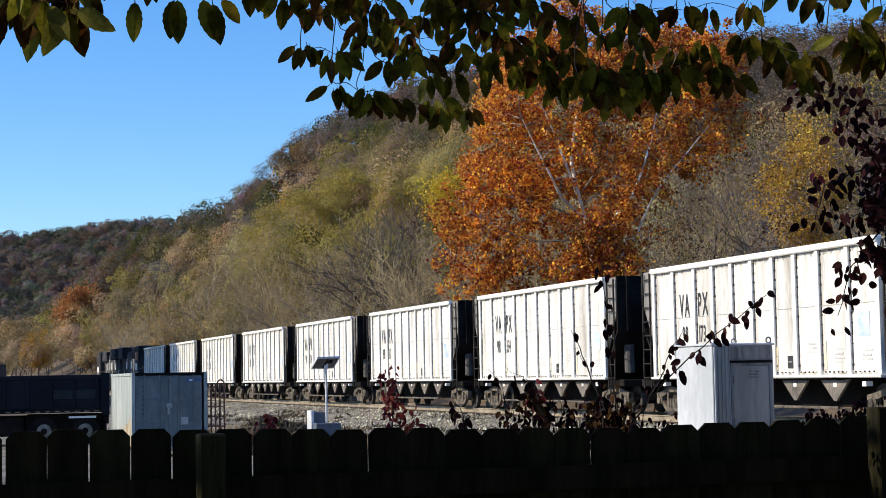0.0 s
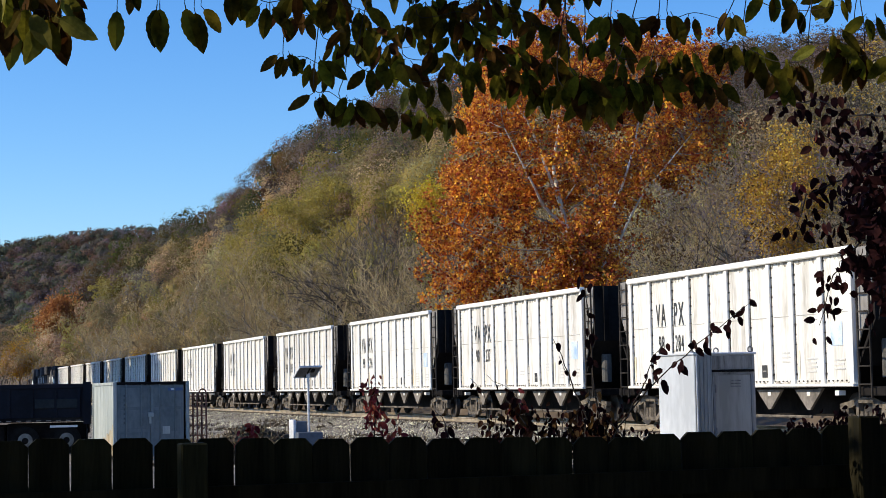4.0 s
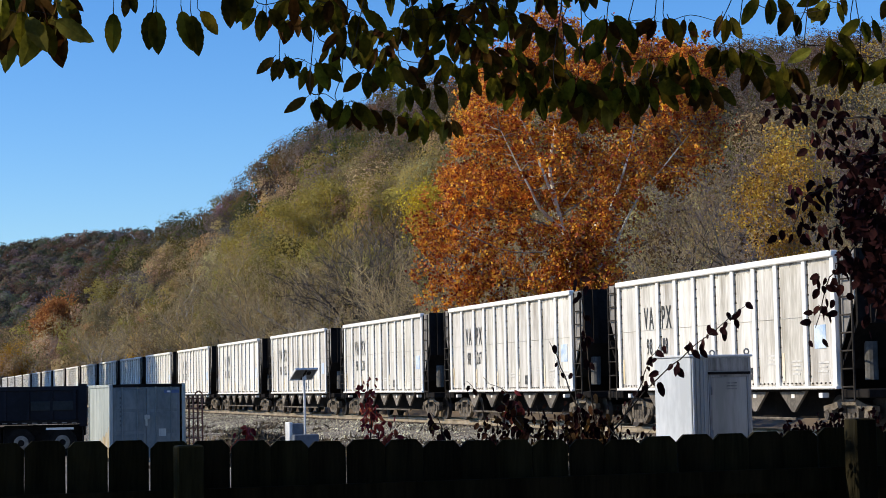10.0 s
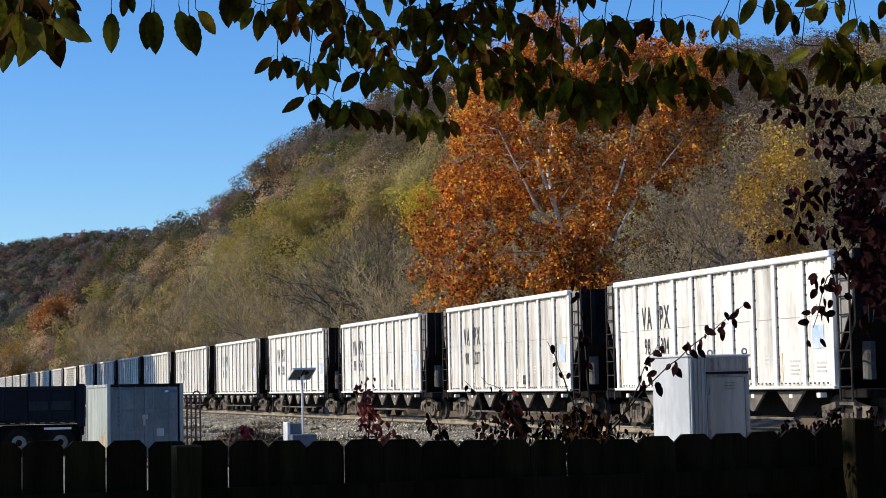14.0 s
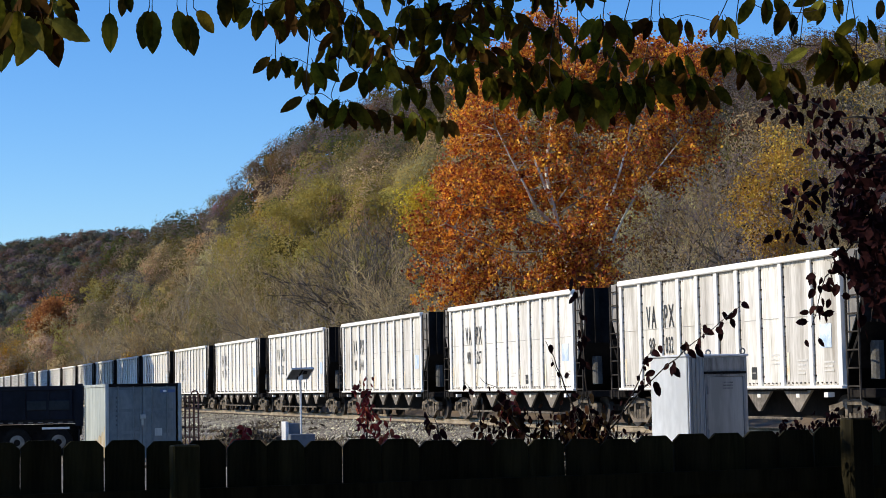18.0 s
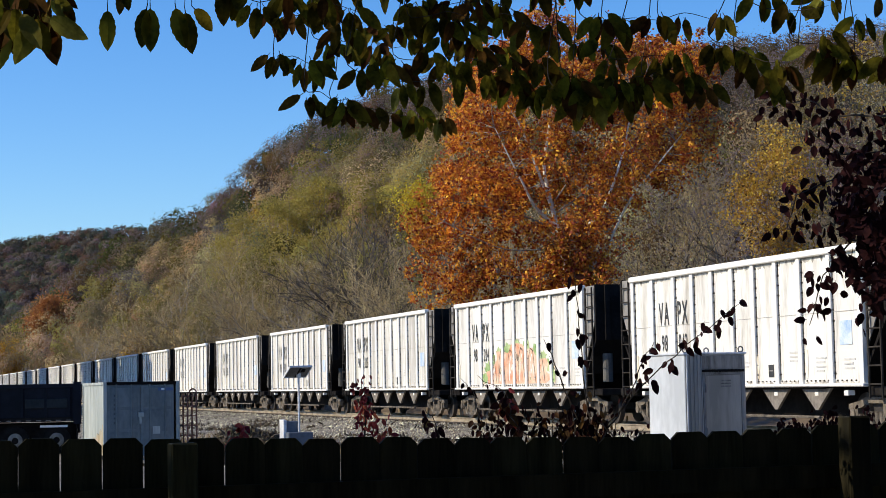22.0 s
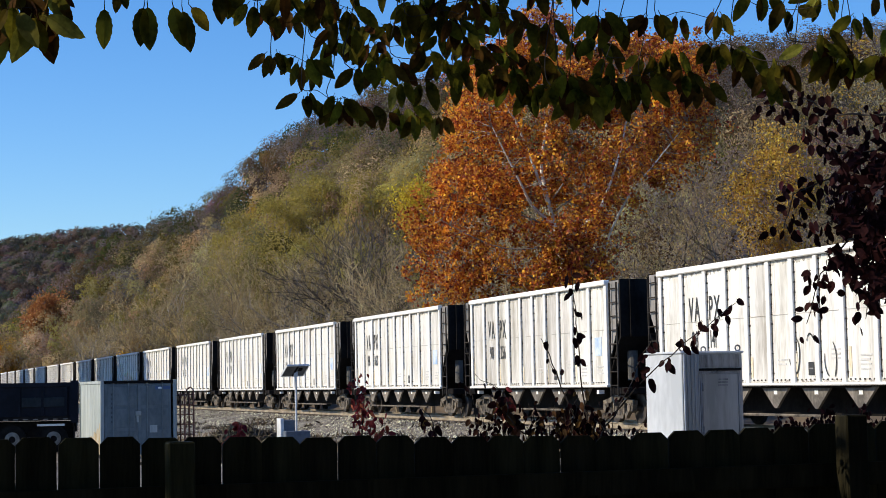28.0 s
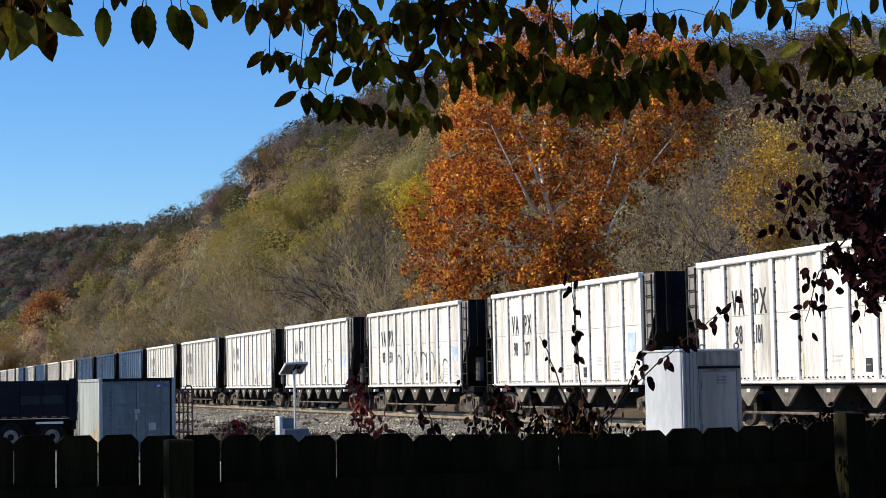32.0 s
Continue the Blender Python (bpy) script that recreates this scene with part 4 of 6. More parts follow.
PURPLE_GREY = surface("purple_grey_twigs", (0.15, 0.12, 0.105), (0.28, 0.225, 0.195), size=6.0, rough=0.95, bump=0, island=0.3, back=0.45, spec=0.05)

def blob_points(rs, n, centre, a, h, lumps=10):
    """Points on the lumps of a crown, and the ways in which they face."""
    k, want, n = lumps, n, int(n * 1.9)
    c = rs.normal(size=(k, 3))
    c[:, 2] = np.abs(c[:, 2]) * 0.9 - 0.35
    c /= np.linalg.norm(c, axis=1)[:, None]
    c = c * np.array([a, a, h]) * rs.uniform(0.35, 0.75, (k, 1))
    pick = rs.integers(0, k, n)
    d = rs.normal(size=(n, 3))
    d /= np.linalg.norm(d, axis=1)[:, None]
    rad = (1 - rs.random(n)[:, None] ** 2 * 0.28) * a * rs.uniform(0.32, 0.52, (k, 1))[pick] * np.array([1, 1, 0.85])
    outer = np.einsum("ij,ij->i", d, c[pick]) > -0.1 * np.linalg.norm(c[pick], axis=1)
    pick, d, rad = pick[outer][:want], d[outer][:want], rad[outer][:want]
    p = c[pick] + d * rad
    return centre + p, d + 0.4 * c[pick] / a, 0.5 * d + 0.8 * p / np.array([a, a, h])


NORMALS = []


def chips(rs, where, size, aspect=1.4, jitter=0.15):
    """Three-cornered flecks that lie on a crown's lumps, for far foliage."""
    centres, face, shade = where
    n = len(centres)
    face = face / (np.linalg.norm(face, axis=1)[:, None] + 1e-9) + rs.normal(size=(n, 3)) * jitter
    u = np.cross(face, rs.normal(size=(n, 3)))
    u /= np.linalg.norm(u, axis=1)[:, None] + 1e-9
    w = np.cross(face, u)
    w /= np.linalg.norm(w, axis=1)[:, None] + 1e-9
    s = (size * rs.uniform(0.6, 1.35, n))[:, None]
    a, b = u * s * 0.6 * math.sqrt(aspect), w * s * 0.6 / math.sqrt(aspect)
    turn = (np.einsum("ij,ij->i", np.cross(a, b), shade) < 0)[:, None]
    b = np.where(turn, -b, b)
    v = np.stack([centres - a + b * 0.6, centres - a * 0.2 - b, centres + a], 1).reshape(-1, 3)
    shade = shade / (np.linalg.norm(shade, axis=1)[:, None] + 1e-9) + rs.normal(size=(n, 3)) * 0.12
    NORMALS.append(np.repeat(shade / np.linalg.norm(shade, axis=1)[:, None], 3, axis=0))
    return v, np.arange(3 * n).reshape(-1, 3)


def tinted(m):
    """Let the colour of each single tree, kept in the mesh, vary the material."""
    n, li = m.node_tree.nodes, m.node_tree.links
    at = n.new("ShaderNodeAttribute")
    at.attribute_name = "tree_colour"
    for node in (n["Principled BSDF"], n.get("Translucent BSDF")):
        if node:
            s = node.inputs[0]
            mul = n.new("ShaderNodeMix")
            mul.data_type, mul.blend_type = "RGBA", "MULTIPLY"
            mul.inputs[0].default_value = 1.0
            li.new(s.links[0].from_socket, mul.inputs[6])
            li.new(at.outputs["Color"], mul.inputs[7])
            li.new(mul.outputs[2], s)


def build_woods():
    rs = np.random.default_rng(21)
    mats = [m.copy() for m in (TWIG, TAN, OLIVE, GREEN, RUST, PURPLE_GREY, BARK, GOLD)] + [
            surface("far_bare_woods", (0.15, 0.125, 0.115), (0.235, 0.19, 0.175), size=12.0, rough=0.95, bump=0, island=0.3, back=0.45, spec=0.05),
            surface("far_green_woods", (0.09, 0.10, 0.065), (0.155, 0.165, 0.10), size=12.0, rough=0.95, bump=0, island=0.3, back=0.45, spec=0.05),
            surface("far_rust_woods", (0.14, 0.09, 0.065), (0.24, 0.155, 0.11), size=12.0, rough=0.95, bump=0, island=0.3, back=0.45, spec=0.05),
            surface("dark_olive_leaves", (0.11, 0.09, 0.022), (0.225, 0.182, 0.045), size=8.0, rough=0.9, bump=0, island=0.12, back=0.5, spec=0.08),
            surface("brown_leaves", (0.105, 0.066, 0.036), (0.2, 0.13, 0.067), size=8.0, rough=0.9, bump=0, island=0.12, back=0.5, spec=0.08),
            surface("deep_green_leaves", (0.055, 0.07, 0.025), (0.13, 0.145, 0.045), size=8.0, rough=0.9, bump=0, island=0.12, back=0.5, spec=0.08),
            surface("pale_tan_leaves", (0.22, 0.165, 0.08), (0.37, 0.28, 0.14), size=8.0, rough=0.9, bump=0, island=0.12, back=0.5, spec=0.08)]
    for m in mats:
        for nd in m.node_tree.nodes:      # from afar the single leaves of a crown look alike
            if nd.bl_idname == "ShaderNodeMapRange" and nd.inputs["To Min"].default_value > 0.6 and nd.inputs["To Max"].default_value < 1.4:
                nd.inputs["To Min"].default_value, nd.inputs["To Max"].default_value = 0.95, 1.05
            elif nd.bl_idname == "ShaderNodeMapRange" and nd.inputs["From Max"].default_value < 0.9:
                nd.inputs["From Min"].default_value, nd.inputs["From Max"].default_value = 0.4, 1.0
    swap = {1: 14, 2: 11, 3: 13, 4: 12}
    for m in mats:
        tinted(m)
    V, Fa, S, T, off = [], [], [], [], 0
    hue = np.ones(4)

    def add(v, f, slot):
        nonlocal off
        T.append(np.tile(hue, (len(v), 1)))
        V.append(v)
        Fa.append(f + off)
        S.append(np.full(len(f), slot))
        off += len(v)

    spots = []
    for i in range(1400):
        az = rs.uniform(2.6, 33.0)
        foot, far, top = ridge_near(az)
        r = math.sqrt(rs.uniform(foot ** 2, (far * 1.03) ** 2))
        spots.append((az, r, (r - foot) / (far - foot), 0))
    for i in range(130):      # the edge of the ridge
        az = rs.uniform(2.6, 33.0)
        foot, far, top = ridge_near(az)
        spots.append((az, far * rs.uniform(0.98, 1.02), 1.0, 0))
    for i in range(170):      # brush on the valley floor
        spots.append((rs.uniform(2.6, 11.0), rs.uniform(225, 400), 0.1, 2))
    for i in range(1700):
        spots.append((rs.uniform(0.0, 11.5), rs.uniform(960, 1530), rs.random(), 1))
    for az, r, u, distant in spots:
        x, y = r * math.sin(radians(az)), r * math.cos(radians(az))
        z = float(land(x, y))
        if distant == 2 and x < 27 + 0.012 * y:
            continue
        patch = 1.2 * noise.noise(Vector((x / 40.0, y / 55.0, 0.3))) + rs.normal() * 0.2
        patch -= 0.2 * (az > 22)
        tall = rs.uniform(7.0, 16.0)
        a = min(tall, 13) * rs.uniform(0.28, 0.46)
        hue = np.array([*(rs.uniform(0.48, 1.2) * (1 + rs.normal(size=3) * 0.07)), 1.0])
        if distant == 2:
            tall = rs.uniform(3.0, 6.5)
            a = tall * rs.uniform(0.45, 0.7)
        if distant == 1:
            slot = rs.choice([8, 9, 10], p=[0.42, 0.35, 0.23])
            add(*chips(rs, blob_points(rs, 290, np.array([x, y, z + tall * 0.5]), a * 1.75, tall * 0.45), 1.05, 1.4, 0.08), slot)
            continue
        if u > 0.93 and rs.random() < 0.4:
            slot = 3
        elif patch > 0.22:
            slot = 2 if u < 0.72 else (3 if rs.random() < 0.6 else 4)
        elif patch > 0.02:
            slot = 1 if u < 0.5 else (2 if rs.random() < 0.4 else 4)
        elif patch > -0.12:
            slot = 4 if u > 0.4 and rs.random() < 0.6 else 1
        else:
            slot = 0 if u < 0.6 else 5
        if u > 0.36 + 0.2 * (patch > 0.3) + rs.normal() * 0.12:
            slot = int(rs.choice([5, 8, 12, 13, 11, 3], p=[0.2, 0.3, 0.18, 0.15, 0.12, 0.05]))
        if az > 21 and rs.random() < 0.85:
            slot = int(rs.choice([0, 12, 1, 5], p=[0.4, 0.25, 0.1, 0.25] if r < 140 else [0.08, 0.37, 0.0, 0.55]))
        if rs.random() < 0.006:
            slot = 7
        if slot in swap and rs.random() < 0.45:
            slot = swap[slot]
        c = np.array([x, y, z + tall * 0.58])
        size = 0.05 + 0.0006 * r
        m = int(np.clip(88 / size ** 2, 300, 3200))
        m = int(m * (0.3 if az > 19.5 else 0.5))
        if slot in (0, 5, 8):
            add(*chips(rs, blob_points(rs, m, c, a, tall * 0.42), size * 1.1, 1.9, 0.12), slot)
            add(*chips(rs, blob_points(rs, m // 3, c, a, tall * 0.4), size * 0.8), 12 if slot == 5 else (8 if slot == 8 else 1))
        else:
            add(*chips(rs, blob_points(rs, m, c, a, tall * 0.42), size * 1.35, 1.4, 0.08), slot)
        for k in range(3):
            tp = c + rs.normal(size=3) * np.array([a * 0.5, a * 0.5, tall * 0.15])
            b0 = np.array([x, y, z - 0.3 if k == 0 else z + tall * 0.25])
            e = np.array([math.cos(radians(az)), -math.sin(radians(az)), 0]) * (0.09 if k == 0 else 0.05)
            NORMALS.append(np.tile([-math.sin(radians(az)), -math.cos(radians(az)), 0.0], (3, 1)))
            add(np.array([b0 - e, b0 + e, tp]), np.array([[0, 1, 2]]), 6 if rs.random() < 0.5 else 0)
    me = sheet("woods", np.concatenate(V), np.concatenate(Fa), mats, np.concatenate(S))
    # the leaves of a crown are shaded by the crown's roundness
    me.attributes.new("custom_normal", "FLOAT_VECTOR", "POINT").data.foreach_set("vector", np.concatenate(NORMALS).astype(np.float32).ravel())
    me.attributes.new("tree_colour", "FLOAT_COLOR", "POINT").data.foreach_set("color", np.concatenate(T).astype(np.float32).ravel())
    tagged(new("woods", me), "autumn woodland on the hillside, half bare, olive, tan and rust", "woods", kind="stuff")


build_woods()


# ---- grown trees with trunk, limbs and crown ----
def bough(bm, rs, p, q, r0, r1, sag=0.12, n=4, sides=6):
    """A bent, tapering limb from p to q; gives the points along it."""
    p, q = Vector(p), Vector(q)
    d = (q - p).length
    off = Vector([rs.normal() for _ in range(3)]) * d * sag
    pts = []
    for k in range(n + 1):
        t = k / n
        pts.append(p.lerp(q, t) + off * math.sin(math.pi * t) + Vector([rs.normal() for _ in range(3)]) * d * 0.02 * (0 < k < n))
    for k in range(n):
        a, b = r0 + (r1 - r0) * k / n, r0 + (r1 - r0) * (k + 1) / n
        tube(bm, pts[k], pts[k + 1], a, b, n=sides, caps=False)
    return pts


def tree(name, at, label, seed, tall, crown, radii, clusters, per, leaf_size, leaf_mat, bark, trunk_r=0.25, puff=0.9, twigs=None, primaries=7, hollow=0.45, thick=0.11):
    """crown: height of the crown's middle; radii: across and up; per: leaves to a cluster; twigs: material, count a cluster, length."""
    rs = np.random.default_rng(seed)
    t = thing(name, at, label, "tree")
    lean = Vector((rs.normal() * 0.25, rs.normal() * 0.25, 0))
    mid = Vector((0, 0, crown)) + lean
    fork = Vector((0, 0, max(crown - radii[1] * 0.95, tall * 0.12))) + lean * 0.4
    bm = bmesh.new()
    bough(bm, rs, (0, 0, -0.4), fork, trunk_r * 1.3, trunk_r * 0.95, 0.02, 3, 10)
    bough(bm, rs, fork, mid + Vector((0, 0, radii[1] * 0.75)), trunk_r * 0.9, trunk_r * 0.12, 0.04, 5, 8)
    part("trunk", bm, bark, t)
    prim = []
    for k in range(primaries):
        a = 2 * math.pi * (k + rs.uniform(-0.3, 0.3)) / primaries
        up = rs.uniform(-0.35, 0.75)
        end = mid + Vector((math.cos(a) * radii[0] * 0.62, math.sin(a) * radii[0] * 0.62, up * radii[1]))
        start = fork.lerp(mid, rs.uniform(0.0, 0.55))
        bm = bmesh.new()
        prim += bough(bm, rs, start, end, trunk_r * 0.5, trunk_r * 0.12, 0.1, 5, 6)[1:]
        part("limb", bm, bark, t)
    cs = []
    while len(cs) < clusters:
        d = Vector([rs.normal() for _ in range(3)]).normalized()
        k = rs.uniform(hollow, 1.0) * (0.86 + 0.3 * noise.noise(d * 1.7 + Vector((seed, 0, 0))))
        if hollow > 0.5 and d.x * -0.37 + d.y * -0.93 > 0.62 and rs.random() < 0.5:
            continue
        p = Vector((d.x * radii[0] * k, d.y * radii[0] * k, d.z * radii[1] * k))
        cs.append(mid + p)
    bm = bmesh.new()
    leaves, ways = [], []
    for c in cs:
        if c.z < 1.0:
            continue
        near = min(prim, key=lambda q: (q - c).length + 0.6 * max(0, q.z - c.z))
        pts = bough(bm, rs, near, c, trunk_r * thick, 0.012, 0.1, 3, 4)
        w = (c - near).normalized()
        n = int(per * rs.uniform(0.55, 1.4)) if per else 0
        if n:
            leaves.append(np.array(c) + rs.normal(size=(n, 3)) * puff * np.array([1, 1, 0.75]) * rs.uniform(0.6, 1.1))
        if twigs:
            m = twigs[1]
            base = np.array([pts[1 + i % 3] for i in range(m)]) + rs.normal(size=(m, 3)) * puff * 0.7
            ways.append((base, np.tile(np.array(w) + [0, 0, 0.15], (m, 1)) * 0.55))
    tagged(part("branchwork", bm, bark, t), kind="stuff")
    if leaves:
        v, f = flecks(rs, np.concatenate(leaves), leaf_size, 1.35)
        tagged(part("crown", sheet("crown", v, f, [leaf_mat]), None, t), kind="stuff")
    if twigs:
        v, f = flecks(rs, np.concatenate([b for b, w in ways]), twigs[2] * 0.17, 30.0, along=np.concatenate([w for b, w in ways]))
        tagged(part("twig_haze", sheet("twig_haze", v, f, [twigs[0]]), None, t), kind="stuff")
    return t


def stood(x, y):
    return (x, y, float(land(x, y)))


PALE_OLIVE = surface("pale_olive_leaves", (0.28, 0.22, 0.05), (0.50, 0.40, 0.095), size=5.0, rough=0.85, bump=0, island=0.15, back=0.45)
ORANGE = surface("orange_brown_sycamore_leaves", (0.33, 0.088, 0.013), (0.82, 0.305, 0.042), size=2.0, rough=0.75, bump=0, island=0.65, back=0.42)
PALE_BARK = surface("white_sycamore_bark", (0.55, 0.49, 0.39), (0.9, 0.85, 0.74), size=0.8, rough=0.85, bump=0.3)
GREY_BARK = surface("pale_grey_bark", (0.17, 0.145, 0.12), (0.36, 0.32, 0.27), size=0.7, rough=0.95, bump=0.4, stretch=(2, 2, 0.5))
BROWN_BARK = surface("grey_brown_limbs", (0.17, 0.13, 0.08), (0.34, 0.265, 0.17), size=0.7, rough=0.95, bump=0.4, stretch=(2, 2, 0.5))
DARK_BARK = surface("dark_brown_bark", (0.035, 0.028, 0.022), (0.10, 0.08, 0.062), size=0.6, rough=0.95, bump=0.4, stretch=(2, 2, 0.5))


def sycamore(at, label, seed):
    """Limbs spread across the line of sight; u: across, v: away, w: up from the crown's middle."""
    rs = np.random.default_rng(seed)
    t = thing("sycamore_tree", at, label, "tree")
    across, away = Vector((0.929, -0.37, 0)), Vector((0.37, 0.929, 0))
    mid = 11.2

    def spot(u, v, w):
        return across * u + away * v + Vector((0, 0, mid + w))

    bm = bmesh.new()
    prim = curved(bm, [(0, 0, -0.4), spot(-0.1, 0, -7.5), spot(-0.3, 0, -5.2), spot(-0.7, 0, -2.7), spot(-1.05, 0, -1.1), spot(-1.25, 0, 0.3), spot(-0.95, 0.2, 2.1), spot(-0.8, 0.3, 4.5), spot(-1.2, 0.2, 6.6)], 0.15, 0.025, 10)
    part("trunk", bm, PALE_BARK, t, "mottled white trunk")
    limbs = (((-1.0, 0, -1.5), (-1.65, -0.6, 0.3), (-2.3, -1.0, 2.0), (-3.3, -1.2, 3.6)),
             ((-0.75, 0, -2.5), (-1.65, -0.9, -1.7), (-2.15, -1.3, -0.7), (-2.6, -1.6, 0.2), (-3.3, -1.8, 1.7)),
             ((-0.4, 0, -4.9), (0.7, -0.6, -4.3), (1.35, -0.9, -3.6), (1.7, -1.2, -2.9), (2.1, -1.5, -2.1), (2.75, -1.8, -1.1), (3.7, -1.8, 0.0), (5.1, -1.5, 1.7)),
             ((-0.75, 0, -2.6), (-2.2, -1.4, -2.1), (-3.4, -2.0, -1.8), (-5.1, -2.4, -1.5)),
             ((-0.6, 0, -3.2), (0.9, -1.0, -2.3), (1.5, -1.4, -1.4), (2.2, -1.2, 0.6), (2.7, -0.8, 2.7), (3.4, -0.4, 4.0)),
             ((-0.6, 0, -3.4), (-3.0, -1.0, -3.5), (-5.2, -1.4, -2.5), (-6.4, -1.6, -1.7)),
             ((-1.0, 0, -1.6), (0.3, 0.8, 0.4), (0.9, 1.2, 2.5), (1.2, 1.2, 4.4)),
             ((-0.5, 0, -4.0), (-1.5, 2.0, -1.5), (-2.5, 3.2, 1.0), (-3.4, 3.4, 2.6)), ((-0.9, 0, -2.0), (0.9, 2.2, -0.5), (2.4, 3.2, 0.8)),
             ((-0.4, 0, -4.6), (-2.4, 0.8, -4.6), (-4.4, 0.8, -4.4), (-5.8, 0.6, -4.2)))
    lines = list(prim)
    for k, g in enumerate(limbs):
        bm = bmesh.new()
        fat = 0.08 if k in (0, 1, 2, 4) else 0.035
        pts = curved(bm, [spot(*p) for p in g], fat, 0.02)
        prim += pts[2:]
        if k < 5:
            lines += pts
        part("limb", bm, PALE_BARK if k in (0, 1, 2, 4) else GREY_BARK, t, "pale limb")
    heights = [-6.2, -4.9, -3.9, -2.9, -1.9, -1.15, -0.65, 1.1, 2.6, 4.5, 5.3, 6.5, 7.4]
    lefts = [-6.5, -6.8, -7.4, -7.9, -7.4, -6.3, -6.1, -5.7, -5.6, -4.8, -4.0, -2.3, -1.7]
    rights = [0.9, 1.2, 1.8, 1.8, 2.2, 3.6, 5.0, 6.2, 6.2, 6.1, 5.8, -0.2, -0.4]
    near_lines = [(p.dot(across), p.z - mid) for p in lines]
    cs = []
    while len(cs) < 520:
        w = rs.uniform(-6.0, 7.3)
        lo, hi = np.interp(w, heights, lefts), np.interp(w, heights, rights)
        u = rs.uniform(-7.6, 6.0)
        if not lo + 0.35 < u < hi - 0.3:
            continue
        v = rs.uniform(-1, 1) * 4.2 * math.sqrt(max(0.05, 1 - (u / 7.8) ** 2)) * math.sqrt(max(0.1, 1 - (w / 8.0) ** 2))
        if w < -3.0 and rs.random() < 0.35:
            continue
        if -1.9 < u < -1.1 and -4.0 < w < -2.9 and v < 1:
            continue
        gap = min(math.hypot(u - a, w - b) for a, b in near_lines)
        if w > -2.8 and gap < 0.3 and v < 0.6 and rs.random() < 0.6:
            continue
        if noise.noise(Vector((u * 0.55, v * 0.4, w * 0.55))) < -0.2:
            continue
        cs.append(spot(u, v, w))
    cs += [spot(rs.uniform(-1.3, 1.3), rs.uniform(-2.6, -0.8), rs.uniform(-5.6, -3.2)) for _ in range(26)]
    bm = bmesh.new()
    leaves, twigs, ways = [], [], []
    for c in cs:
        root = min(prim, key=lambda q: (q - c).length + 0.7 * max(0, q.z - c.z))
        pts = bough(bm, rs, root, c, 0.022, 0.008, 0.06, 3, 4)
        for q in range(int(rs.integers(4, 8))):
            knot = np.array(c) + rs.normal(size=3) * np.array([0.42, 0.42, 0.34])
            leaves.append(knot + rs.normal(size=(int(rs.integers(18, 46)), 3)) * rs.uniform(0.09, 0.2))
            twigs.append((np.array(c) + knot) / 2)
            ways.append(knot - np.array(c))
    tagged(part("branchwork", bm, GREY_BARK, t, "pale branches"), kind="stuff")
    v, f = flecks(rs, np.concatenate(leaves), 0.125, 1.25)
    tagged(part("crown", sheet("crown", v, f, [ORANGE]), None, t, "orange-brown leaves"), kind="stuff")
    v, f = flecks(rs, np.array(twigs), 0.09, 40.0, along=np.array(ways) * 3)
    tagged(part("twig_haze", sheet("twig_haze", v, f, [GREY_BARK]), None, t), kind="stuff")


sycamore(stood(29.3, 73.6), "tall sycamore full of orange-brown leaves with white limbs", 4)


